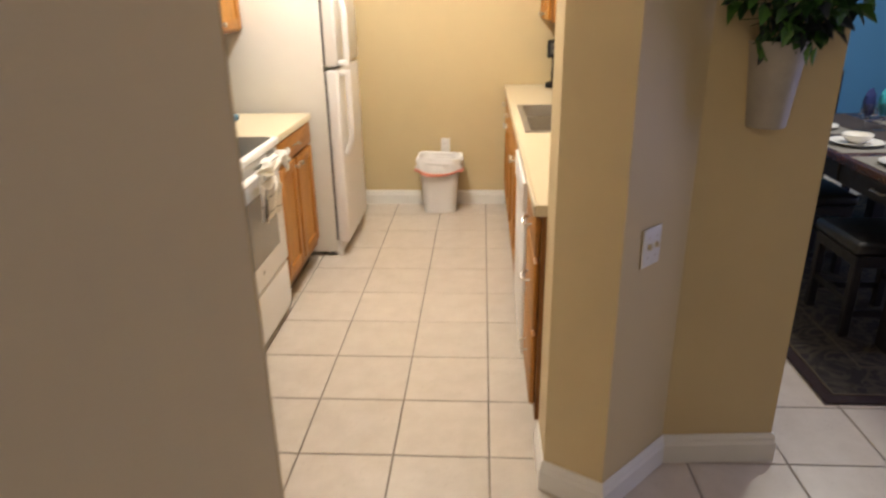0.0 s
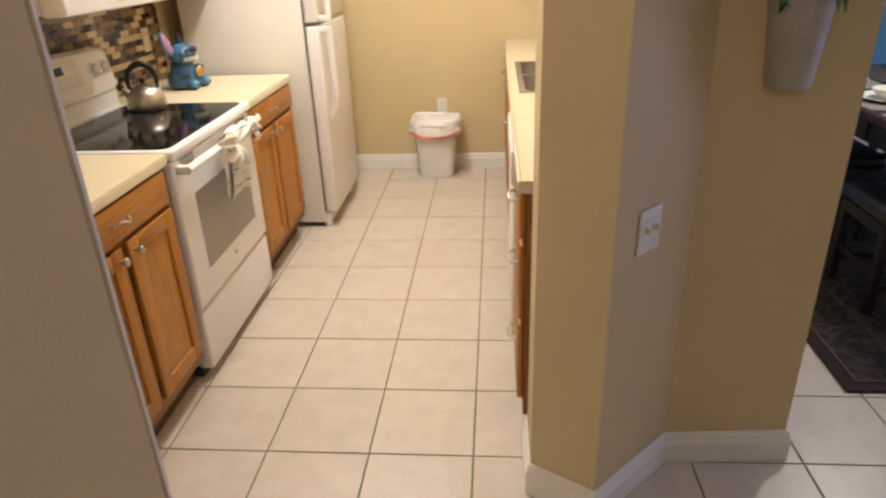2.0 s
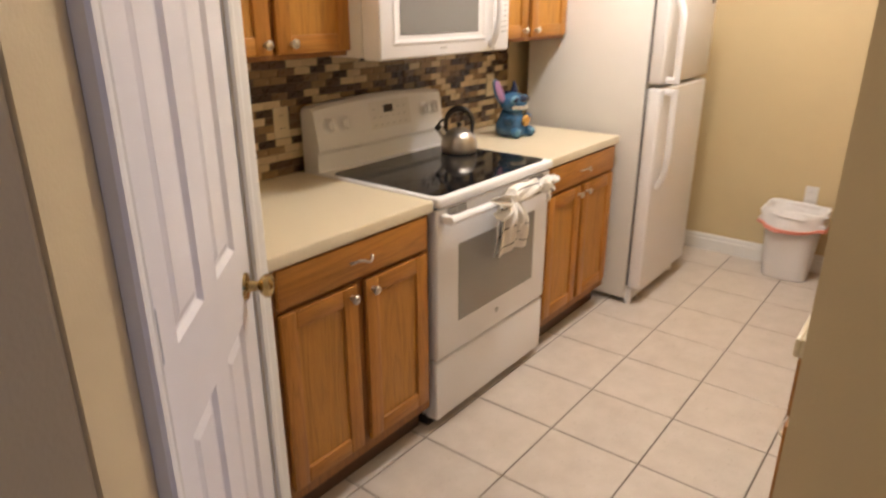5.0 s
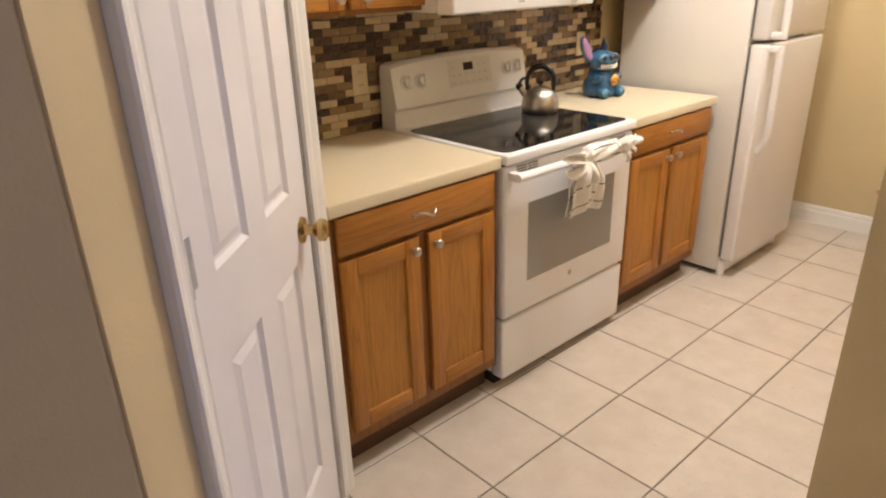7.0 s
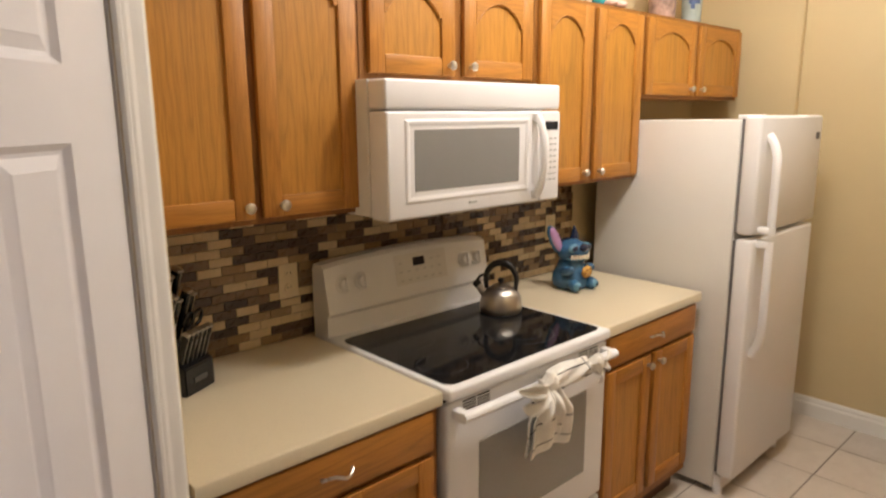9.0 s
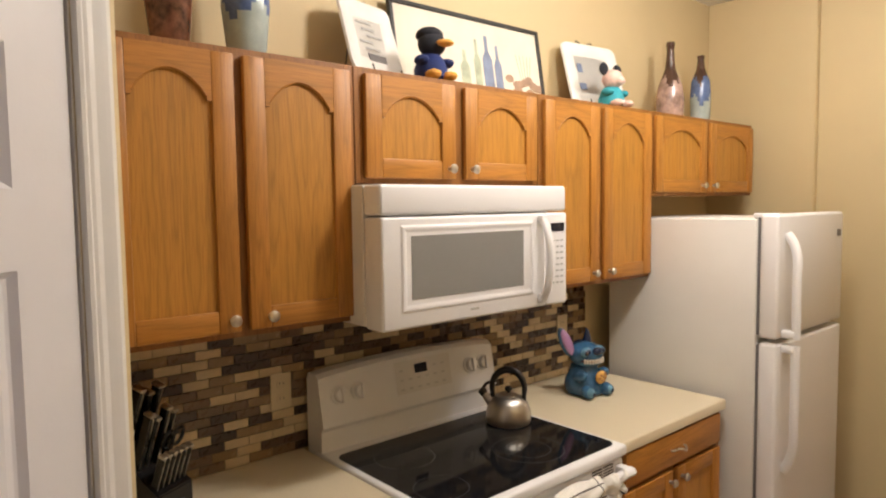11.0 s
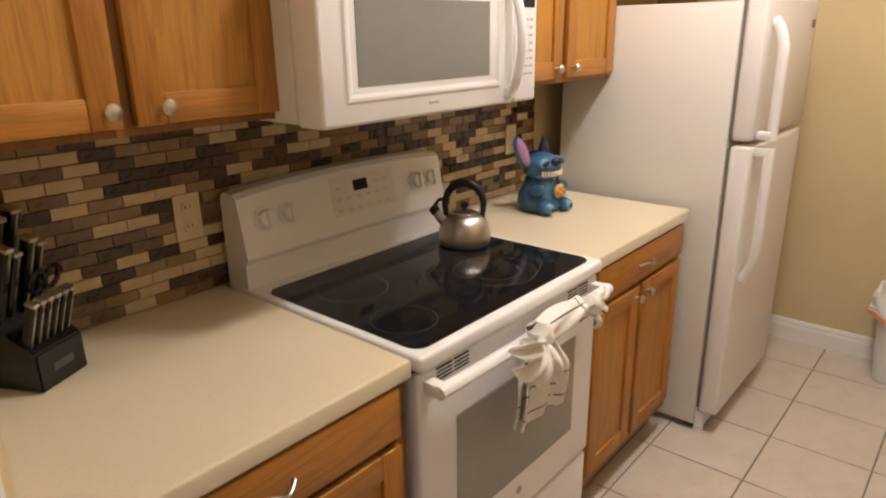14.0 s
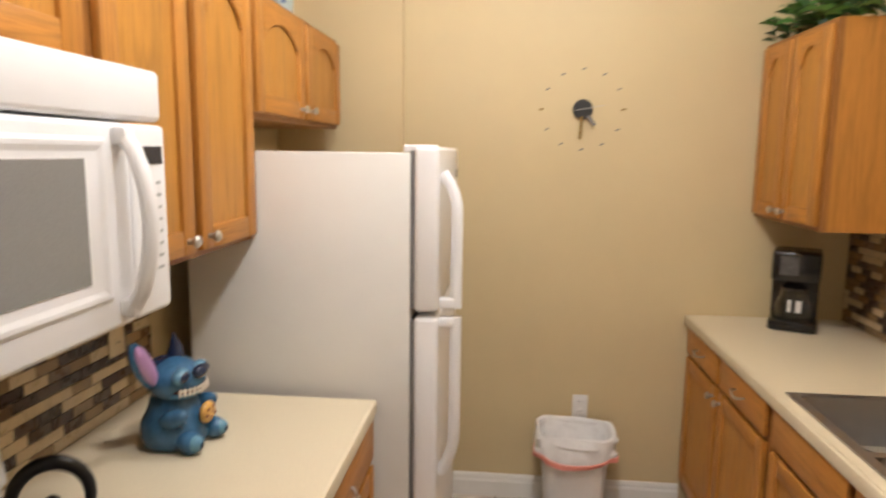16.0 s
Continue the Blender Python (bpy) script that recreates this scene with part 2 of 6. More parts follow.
def ball(bm, c, rx, ry, rz, seg=16, turn=None):
    r = bmesh.ops.create_uvsphere(bm, u_segments=seg, v_segments=max(6, seg // 2 + 2), radius=1.0)
    m = Matrix.Translation(c) @ (turn or Matrix.Identity(4)) @ Matrix.Diagonal((rx, ry, rz, 1))
    for v in r["verts"]:
        v.co = m @ v.co
    return r["verts"]


def mesh_of(name, bm, mats, smooth=True):
    bmesh.ops.recalc_face_normals(bm, faces=bm.faces)
    if smooth:
        for f in bm.faces:
            f.smooth = True
        for e in bm.edges:
            if len(e.link_faces) == 2 and e.calc_face_angle(0) > radians(34):
                e.smooth = False
    me = bpy.data.meshes.new(name)
    bm.to_mesh(me)
    bm.free()
    for m in mats if isinstance(mats, (list, tuple)) else [mats]:
        me.materials.append(m)
    return me


def part(name, bm, mats, parent=None, label="", smooth=True):
    ob = new(name, mesh_of(name, bm, mats, smooth))
    if parent is not None:
        ob.parent = parent
    return tagged(ob, label)


def thing(name, label, category, m=None, group="", kind=""):
    ob = new(name)
    ob.empty_display_size = 0.05
    if m is not None:
        ob.matrix_world = m
    return tagged(ob, label, category, group, kind)


def structure(name, bm, mats, label="", category="", smooth=False):
    ob = new(name, mesh_of(name, bm, mats, smooth))
    return tagged(ob, label, category, kind="structure")


def B(*a, **k):
    return box(bmesh.new(), *a, **k)


# ---- the plan ----
XL, XR, YF, CEIL = -1.325, 1.19, 4.92, 2.78
DIV = 1.355
H0 = Vector((0.0, 0.862))
U = Vector((-0.682, 0.731))
LFRONT, RFRONT = -0.645, 0.515
CTR = 0.914


def along(s, w=0.0):
    """A plan point s metres along the slanted pantry wall and w metres out of its face."""
    p = H0 + U * s + Vector((U.y, -U.x)) * w
    return p.x, p.y


# ---- walls, ceiling ----
structure("wall_left", B(XL - 0.12, XL, 1.58, YF + 0.12, 0, CEIL), M["tan"], "tan painted kitchen wall behind the cabinets", "wall")
structure("wall_far", B(XL, DIV, YF, YF + 0.12, 0, CEIL), M["tan"], "tan painted wall at the end of the kitchen", "wall")
structure("chase_wall", B(XL, -0.755, YF - 0.045, YF - 0.001, 0, CEIL, 0.005), M["tan"], "shallow tan wall projection beside the refrigerator", "wall")
structure("wall_divider", slab(bmesh.new(), [(0.558, 1.722), (0.730, 1.618), (0.978, 1.872), (DIV, 1.896), (DIV, YF), (XR, YF), (XR, 1.945), (0.558, 1.945)], 0, CEIL),
          M["tan"], "tan painted dividing wall with a slanted end", "wall")
structure("wall_hall", B(-0.115, 0.0, -1.8, 0.858, 0, CEIL, 0.006, 2), M["tan"], "tan painted hall wall beside the pantry", "wall")
structure("wall_pantry_side", B(XL - 0.12, -0.685, 1.46, 1.578, 0, CEIL), M["tan"], "tan painted pantry side wall", "wall")
DS0, DS1, DTOP = 0.205, 0.868, 2.035
bm = bmesh.new()
for s0, s1, z0, z1 in ((0.0, DS0, 0, CEIL), (DS1, 0.982, 0, CEIL), (DS0, DS1, DTOP, CEIL)):
    slab(bm, [along(s0), along(s1), along(s1, -0.11), along(s0, -0.11)], z0, z1)
structure("wall_pantry", bm, M["tan"], "slanted tan pantry wall around a door", "wall")
structure("wall_pantry_back", B(-1.43, -0.115, 0.3, 0.42, 0, CEIL), M["tan"], "pantry back wall", "wall")
structure("wall_pantry_end", B(-1.55, -1.43, 0.3, 1.58, 0, CEIL), M["tan"], "pantry end wall", "wall")
structure("wall_behind", B(-0.115, 4.6, -1.92, -1.8, 0, CEIL), M["tan"], "tan wall behind the hall", "wall")
structure("wall_dining_far", B(DIV, 4.6, 5.6, 5.72, 0, CEIL), M["blue"], "blue painted dining room wall", "wall")
structure("wall_dining_inner", B(DIV, DIV + 0.006, 4.2, 5.6, 0, CEIL), M["blue"], "blue painted dining room wall", "wall")
bm = bmesh.new()
for y0, y1, z0, z1 in ((-1.92, 1.45, 0, CEIL), (3.15, 5.72, 0, CEIL), (1.45, 3.15, 0, 0.35), (1.45, 3.15, 2.35, CEIL)):
    box(bm, 4.6, 4.72, y0, y1, z0, z1)
structure("wall_dining_side", bm, M["blue"], "blue painted wall with a window", "wall")
structure("ceiling", B(-1.6, 4.8, -2.0, 5.8, CEIL, CEIL + 0.1), M["ceiling"], "white ceiling", "ceiling")

# baseboards
def baseboard(pts, label="white moulded baseboard"):
    """A moulded skirting along the plan line pts, with the room on its right hand side."""
    bm = bmesh.new()
    prof = [(0.0, 0.0), (0.015, 0.0), (0.015, 0.072), (0.010, 0.084), (0.010, 0.094), (0.005, 0.108), (0.0, 0.110)]
    P = [Vector(p) for p in pts]
    rows = []
    for i, p in enumerate(P):
        d0 = (P[i] - P[i - 1]).normalized() if i else (P[1] - P[0]).normalized()
        d1 = (P[i + 1] - P[i]).normalized() if i + 1 < len(P) else d0
        n0, n1 = Vector((d0.y, -d0.x)), Vector((d1.y, -d1.x))
        n = (n0 + n1).normalized()
        n = n / max(0.3, n.dot(n0))
        rows.append([bm.verts.new((p.x + n.x * (w + 0.001), p.y + n.y * (w + 0.001), z)) for w, z in prof])
    for a, b in zip(rows, rows[1:]):
        for k in range(len(prof)):
            j = (k + 1) % len(prof)
            bm.faces.new((a[k], a[j], b[j], b[k]))
    bm.faces.new(rows[0])
    bm.faces.new(rows[-1][::-1])
    return structure("baseboard", bm, M["trim"], label, "baseboard")


baseboard([(-0.755, YF), (RFRONT + 0.02, YF)])
baseboard([(0.558, 1.930), (0.558, 1.722), (0.730, 1.618), (0.978, 1.872), (DIV, 1.896), (DIV, 4.2)])
baseboard([(0.0, -1.8), (0.0, 0.862), along(0.135)])
baseboard([(DIV + 0.01, 5.6), (4.6, 5.6)])

# ---- pantry door ----
def slant(s, w, z=0.0):
    x, y = along(s, w)
    return Matrix.Translation((x, y, z)) @ Matrix.Rotation(math.atan2(U.y, U.x), 4, "Z")


# In slant(): local +x points from hinge side to knob side, local -y points out of the wall.
def pantry_door():
    w, h = 0.648, 2.015
    root = tagged(thing("door_1", "closed white six-panel pantry door with a brass knob", "door", slant(DS0 + 0.007, -0.004, 0.008)), kind="structure")
    cols = [(0.108, 0.268), (0.366, 0.526)]
    rows = [(0.235, 0.84), (1.015, 1.60), (1.71, 1.905)]
    bm = bmesh.new()
    xs = [0.0, cols[0][0], cols[0][1], cols[1][0], cols[1][1], w]
    zs = [0.0] + [z for r in rows for z in r] + [h]
    for k in (0, 2, 4):
        box(bm, xs[k], xs[k + 1], 0, 0.035, 0, h)
    for c in cols:
        for k in (0, 2, 4, 6):
            box(bm, c[0], c[1], 0, 0.035, zs[k], zs[k + 1])
    slabm = part("slab", bm, M["door"], root, "white painted door slab", smooth=False)
    for c in cols:
        for r in rows:
            bm = bmesh.new()
            # sloped moulding down to a groove, then a raised field
            loops = [(0.0, 0.0), (0.010, 0.009), (0.016, 0.010), (0.034, 0.004), (0.036, 0.003)]
            rings = []
            for inset, depth in loops:
                rings.append([bm.verts.new(p) for p in ((c[0] + inset, depth, r[0] + inset), (c[1] - inset, depth, r[0] + inset), (c[1] - inset, depth, r[1] - inset), (c[0] + inset, depth, r[1] - inset))])
            for a, b in zip(rings, rings[1:]):
                for k in range(4):
                    bm.faces.new((a[k], a[(k + 1) % 4], b[(k + 1) % 4], b[k]))
            bm.faces.new(rings[-1])
            back = [bm.verts.new((v.co.x, 0.03, v.co.z)) for v in rings[0]]
            for k in range(4):
                bm.faces.new((rings[0][(k + 1) % 4], rings[0][k], back[k], back[(k + 1) % 4]))
            bm.faces.new(back[::-1])
            part("panel", bm, M["door"], slabm, smooth=False)
    bm = bmesh.new()
    pr = [(0.0, 0.0), (0.033, 0.0), (0.031, 0.006), (0.014, 0.010), (0.011, 0.030), (0.020, 0.036), (0.028, 0.046), (0.027, 0.058), (0.016, 0.066), (0.002, 0.068)]
    lathe(bm, pr[1:], 0, 0, 24)
    bmesh.ops.rotate(bm, verts=bm.verts, cent=(0, 0, 0), matrix=Matrix.Rotation(math.pi / 2, 3, "X"))
    bmesh.ops.translate(bm, verts=bm.verts, vec=(w - 0.062, 0.0, 0.905))
    part("door_knob", bm, M["brass"], root, "aged brass knob")
    for z in (0.25, 1.066, 1.82):
        bm = B(-0.004, 0.034, -0.0030, 0.004, z - 0.045, z + 0.045, 0.001)
        tube(bm, [(-0.004, -0.007, z - 0.047), (-0.004, -0.007, z + 0.047)], 0.0075, 10)
        part("hinge", bm, M["hinge"], root, "steel butt hinge")
    return root


pantry_door()


def casing():
    """Colonial casing round the pantry door."""
    prof = [(0.0, 0.0), (0.0, 0.010), (0.006, 0.013), (0.012, 0.011), (0.018, 0.014), (0.030, 0.015), (0.044, 0.021), (0.052, 0.024), (0.062, 0.024), (0.066, 0.018), (0.066, 0.0)]
    root = slant(DS0, 0.001)
    W = DS1 - DS0
    bm = bmesh.new()
    path = [(0.0, 0.0), (0.0, DTOP), (W, DTOP), (W, 0.0)]
    rows = []
    for i, (x, z) in enumerate(path):
        sx = -1 if i < 2 else 1
        sz = 1 if i in (1, 2) else 0
        rows.append([bm.verts.new((x + sx * a, -d, z + sz * a)) for a, d in prof])
    for a, b in zip(rows, rows[1:]):
        for k in range(len(prof) - 1):
            bm.faces.new((a[k], a[k + 1], b[k + 1], b[k]))
    bm.faces.new(rows[0])
    bm.faces.new(rows[-1])
    ob = structure("trim", bm, M["trim"], "white moulded door casing", "door casing")
    ob.matrix_world = root
    bm = bmesh.new()
    box(bm, -0.002, 0.004, 0.0, 0.11, 0, DTOP)
    box(bm, W - 0.004, W + 0.002, 0.0, 0.11, 0, DTOP)
    box(bm, 0.004, W - 0.004, 0.0, 0.11, DTOP - 0.006, DTOP)
    jamb = structure("trim", bm, M["trim"], "white door jamb", "door jamb")
    jamb.matrix_world = root @ Matrix.Translation((0, 0.002, 0))


casing()


# ---- cabinets ----
def knob_mesh():
    bm = bmesh.new()
    lathe(bm, [(0.007, 0.0), (0.0055, 0.010), (0.009, 0.014), (0.0145, 0.019), (0.0145, 0.023), (0.010, 0.028), (0.002, 0.030)], 0, 0, 18)
    bmesh.ops.rotate(bm, verts=bm.verts, cent=(0, 0, 0), matrix=Matrix.Rotation(math.pi / 2, 3, "X"))
    return mesh_of("knob", bm, M["chrome"])


KNOB = knob_mesh()


def pull_mesh():
    """A small twisted bow pull."""
    bm = bmesh.new()
    pts = []
    for k in range(13):
        a = k / 12
        pts.append((-0.043 + 0.086 * a, -0.006 - 0.022 * math.sin(math.pi * a), 0.007 * math.sin(2 * math.pi * a)))
    tube(bm, [(-0.043, 0, 0)] + pts + [(0.043, 0, 0)], 0.0042, 8)
    return mesh_of("pull", bm, M["chrome"])


PULL = pull_mesh()


def oak_door(x0, x1, z0, z1, parent, arch=False, knob=None, y=0.0):
    """A framed door whose face stands at y - 0.019; local front is -y."""
    st, t = 0.056, 0.019
    bm = bmesh.new()
    f = y - t
    box(bm, x0 + st - 0.004, x1 - st + 0.004, f + 0.0095, y - 0.002, z0 + st - 0.004, z1 - st + 0.004)
    door = part("door", bm, M["oak_panel"], parent)
    for a, b in ((x0, x0 + st), (x1 - st, x1)):
        part("stile", box(bmesh.new(), a, b, f, y, z0, z1, 0.004, 2), M["oak_v"], door)
    bm = box(bmesh.new(), x0 + st, x1 - st, f + 0.0004, y, z0, z0 + st, 0.004, 2)
    part("bottom_rail", bm, M["oak_h"], door)
    a, b = x0 + st, x1 - st
    w = b - a
    if arch:
        low, rise = z1 - st - 0.062, 0.058
        pts = [(a, z1), (a, low), (a + 0.012, low)]
        n = 14
        for k in range(n + 1):
            u = k / n
            pts.append((a + 0.012 + (w - 0.024) * u, low + 0.012 + rise * math.sin(math.pi * u) ** 0.75))
        pts += [(b - 0.012, low), (b, low), (b, z1)]
        bm = prism(bmesh.new(), pts, f + 0.0004, y)
        # rounded edge where the arch meets the panel
        inner = [(px, pz) for px, pz in pts[3:-3]]
        tube(bm, [(px, f + 0.004, pz - 0.001) for px, pz in inner], 0.0045, 6)
        part("top_rail", bm, M["oak_h"], door)
    else:
        bm = box(bmesh.new(), a, b, f + 0.0004, y, z1 - st, z1, 0.004, 2)
        part("top_rail", bm, M["oak_h"], door)
    if knob:
        k = new("knob", KNOB)
        k.parent = door
        k.location = (knob[0], f, knob[1])
        tagged(k, "round satin nickel knob")
    return door


def drawer(x0, x1, z0, z1, parent, y=0.0, pull=True):
    bm = box(bmesh.new(), x0, x1, y - 0.019, y, z0, z1, 0.006, 2)
    d = part("drawer", bm, M["oak_h"], parent)
    if pull:
        p = new("pull", PULL)
        p.parent = d
        p.location = ((x0 + x1) / 2, y - 0.019, (z0 + z1) / 2)
        tagged(p, "twisted satin nickel pull")
    return d


def face_frame(bm, x0, x1, z0, z1, stiles, rails, y=0.0):
    """A flat frame of upright and level strips, front at y."""
    for a, b in stiles:
        box(bm, a, b, y, y + 0.019, z0, z1)
    for a, b in rails:
        box(bm, x0 + 0.01, x1 - 0.01, y + 0.0006, y + 0.019, a, b)


def wall_cabinet(m, w, z0, z1, depth, doors, knobs, label=""):
    root = thing("wall_cabinet", label, "wall cabinet", m, "oak wall cabinets")
    bm = bmesh.new()
    box(bm, 0.0015, w - 0.0015, 0.019, depth, z0, z1)
    part("body", bm, M["oak_v"], root)
    bm = bmesh.new()
    mid = [(doors[k][1] - 0.008, doors[k + 1][0] + 0.008) for k in range(len(doors) - 1)]
    face_frame(bm, 0, w, z0, z1, [(0.0015, doors[0][0] + 0.010)] + mid + [(doors[-1][1] - 0.010, w - 0.0015)], [(z0, z0 + 0.035), (z1 - 0.035, z1)])
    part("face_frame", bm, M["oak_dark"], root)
    for k, (a, b) in enumerate(doors):
        oak_door(a, b, z0 + 0.016, z1 - 0.018, root, True, (knobs[k], z0 + 0.048), -0.0005)
    return root


def at_left(front, y, z=0.0):
    return pose(front, y, z, 0, 0, 90)


def at_right(front, y, z=0.0):
    return pose(front, y, z, 0, 0, -90)


UF = -1.02
UD = UF - XL
TOP = 2.075
wall_cabinet(at_left(UF, 1.603), 0.680, 1.365, TOP, UD, [(0.025, 0.328), (0.352, 0.660)], (0.304, 0.404), label="tall honey oak wall cabinet with two arched doors")
wall_cabinet(at_left(UF, 2.284), 0.774, 1.750, TOP, UD, [(0.028, 0.366), (0.408, 0.752)], (0.338, 0.434), label="short honey oak wall cabinet above the microwave")
wall_cabinet(at_left(UF, 3.059), 0.731, 1.365, TOP, UD, [(0.023, 0.345), (0.380, 0.715)], (0.305, 0.410), label="honey oak wall cabinet beside the refrigerator")
wall_cabinet(at_left(UF, 3.791), 0.964, 1.712, TOP, UD, [(0.022, 0.462), (0.498, 0.945)], (0.415, 0.520), label="low honey oak wall cabinet above the refrigerator")
wall_cabinet(at_right(0.778, YF - 0.004), 0.615, 1.365, TOP, XR - 0.778, [(0.02, 0.290), (0.318, 0.595)], (0.262, 0.346), label="honey oak wall cabinet above the coffee maker")


def base_cabinet(m, w, depth, doors, drawers, label, toe=0.055, pulls=True, inner=0.876, ztop=0.876, low=0.165, split=0.735):
    root = thing("base_cabinet", label, "base cabinet", m, "oak base cabinets")
    bm = bmesh.new()
    box(bm, 0.0015, w - 0.0015, 0.019, depth, 0.105, inner)
    part("body", bm, M["oak_v"], root)
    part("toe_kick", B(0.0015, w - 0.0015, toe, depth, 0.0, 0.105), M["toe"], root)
    bm = bmesh.new()
    mids = [(doors[k][1] - 0.008, doors[k + 1][0] + 0.008) for k in range(len(doors) - 1)]
    face_frame(bm, 0, w, 0.105, ztop, [(0.0015, doors[0][0] + 0.010)] + mids + [(doors[-1][1] - 0.010, w - 0.0015)], [(0.105, 0.165), (split - 0.012, split + 0.032), (ztop - 0.03, ztop)])
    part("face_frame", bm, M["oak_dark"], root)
    for k, (a, b) in enumerate(doors):
        kx = b - 0.026 if k % 2 == 0 else a + 0.026
        oak_door(a, b, low - 0.010, split, root, False, (kx, split - 0.035), -0.0005)
    for a, b in drawers:
        drawer(a, b, split + 0.018, ztop - 0.008, root, -0.0005, pulls)
    return root


BF = -0.667
BD = BF - XL
base_cabinet(at_left(BF, 1.583), 0.672, BD, [(0.022, 0.312), (0.350, 0.645)], [(0.022, 0.645)], "honey oak base cabinet with one drawer and two doors")
base_cabinet(at_left(BF, 3.036), 0.690, BD, [(0.025, 0.320), (0.350, 0.665)], [(0.025, 0.665)], "honey oak base cabinet between stove and refrigerator")


def countertop(m, w, depth, label):
    """A laminate top with a rounded front edge; local front at y = 0."""
    root = thing("countertop", label, "countertop", m, "laminate countertops")
    part("top", B(0.0, w, 0.012, depth, CTR - 0.038, CTR), M["laminate"], root)
    pts = [(0.0, CTR - 0.036), (0.004, CTR - 0.040), (0.012, CTR - 0.040), (0.012, CTR), (0.008, CTR), (0.003, CTR - 0.002), (0.0, CTR - 0.007)]
    bm = bmesh.new()
    rows = [[bm.verts.new((x, y, z)) for y, z in pts] for x in (0.0, w)]
    for k in range(len(pts)):
        j = (k + 1) % len(pts)
        bm.faces.new((rows[0][k], rows[0][j], rows[1][j], rows[1][k]))
    bm.faces.new(rows[0][::-1])
    bm.faces.new(rows[1])
    part("front_edge", bm, M["laminate"], root)
    return root


countertop(at_left(LFRONT, 1.581), 0.677, LFRONT - XL - 0.010, "beige laminate countertop beside the stove")
countertop(at_left(LFRONT, 3.034), 0.700, LFRONT - XL - 0.010, "beige laminate countertop beside the refrigerator")


# ---- stove ----
def stove():
    w = 0.768
    root = thing("stove", "white electric range with a black glass cooktop", "stove", at_left(-0.672, 2.2635))
    d = 0.64
    bm = bmesh.new()
    box(bm, 0.002, w - 0.002, 0.03, d - 0.02, 0.05, 0.885, 0.004)
    part("body", bm, M["fridge_side"], root)
    bm = box(bmesh.new(), 0.0, w, -0.048, d - 0.06, 0.884, 0.920, 0.010, 3)
    top = part("cooktop", bm, M["white"], root)
    # glass with rounded corners
    bm = bmesh.new()
    pts, r = [], 0.035
    gx0, gx1, gy0, gy1 = 0.022, w - 0.022, -0.022, 0.497
    for cx, cy, a0 in ((gx1 - r, gy1 - r, 0), (gx0 + r, gy1 - r, 90), (gx0 + r, gy0 + r, 180), (gx1 - r, gy0 + r, 270)):
        for k in range(7):
            a = radians(a0 + 15 * k)
            pts.append((cx + r * math.cos(a), cy + r * math.sin(a)))
    slab(bm, pts, 0.915, 0.9225)
    glass = part("glass", bm, M["black_glass"], top, "black ceramic glass")
    for cx, cy, rad in ((0.118, 0.108, 0.076), (0.175, 0.345, 0.092), (0.500, 0.135, 0.112), (0.500, 0.135, 0.070), (0.600, 0.385, 0.078)):
        bm = bmesh.new()
        n = 48
        ra = [[bm.verts.new((cx + q * math.cos(2 * math.pi * k / n), cy + q * math.sin(2 * math.pi * k / n), z)) for k in range(n)] for q, z in ((rad - 0.0008, 0.9222), (rad - 0.0008, 0.9228), (rad + 0.0008, 0.9228), (rad + 0.0008, 0.9222))]
        for a, b in zip(ra, ra[1:]):
            for k in range(n):
                bm.faces.new((a[k], a[(k + 1) % n], b[(k + 1) % n], b[k]))
        part("burner_ring", bm, M["ring"], top)
    # backguard: leaning face, rounded shoulders, slightly bowed top
    bm = bmesh.new()
    n = 24
    sec = lambda u: 1.162 + 0.018 * math.sin(math.pi * u) ** 0.7
    rows = []
    for k in range(n + 1):
        u = k / n
        x, zt = 0.006 + (w - 0.010) * u, sec(u)
        rows.append([bm.verts.new(p) for p in ((x, 0.545, 0.905), (x, 0.545, 0.985), (x, 0.532, 1.000), (x, 0.532 + (zt - 1.012) * 0.1867, zt - 0.012), (x, 0.576, zt), (x, 0.620, zt), (x, 0.630, zt - 0.02), (x, 0.630, 0.905))])
    for a, b in zip(rows, rows[1:]):
        for k in range(8):
            bm.faces.new((a[k], a[(k + 1) % 8], b[(k + 1) % 8], b[k]))
    bm.faces.new(rows[0])
    bm.faces.new(rows[-1][::-1])
    back = part("backguard", bm, M["white"], root)
    lean = math.atan2(0.028, 0.15)

    def on_back(x, z):
        return Vector((x, 0.532 + (z - 1.0) * math.tan(lean), z))

    for x in (0.075, 0.150, 0.640, 0.705):
        bm = bmesh.new()
        lathe(bm, [(0.031, 0.0), (0.030, 0.004), (0.024, 0.006), (0.022, 0.020), (0.019, 0.023), (0.002, 0.024)], 0, 0, 24)
        box(bm, -0.006, 0.006, -0.024, 0.024, 0.006, 0.031, 0.003)
        bmesh.ops.rotate(bm, verts=bm.verts, cent=(0, 0, 0), matrix=Matrix.Rotation(math.pi / 2 - lean, 3, "X"))
        bmesh.ops.translate(bm, verts=bm.verts, vec=on_back(x, 1.092))
        part("knob", bm, M["white"], back, "white control knob")
    def inset(name, x0, x1, z0, z1, mat, out=0.0015):
        bm = bmesh.new()
        box(bm, x0, x1, -out, 0.004, z0 - 1.0, z1 - 1.0)
        bmesh.ops.rotate(bm, verts=bm.verts, cent=(0, 0, 0), matrix=Matrix.Rotation(-lean, 3, "X"))
        bmesh.ops.translate(bm, verts=bm.verts, vec=(0, 0.532, 1.0))
        return part(name, bm, mat, back)
    inset("control_panel", 0.300, 0.545, 1.045, 1.155, M["plate_white"], 0.0012)
    inset("display", 0.383, 0.438, 1.107, 1.138, M["display"], 0.002)
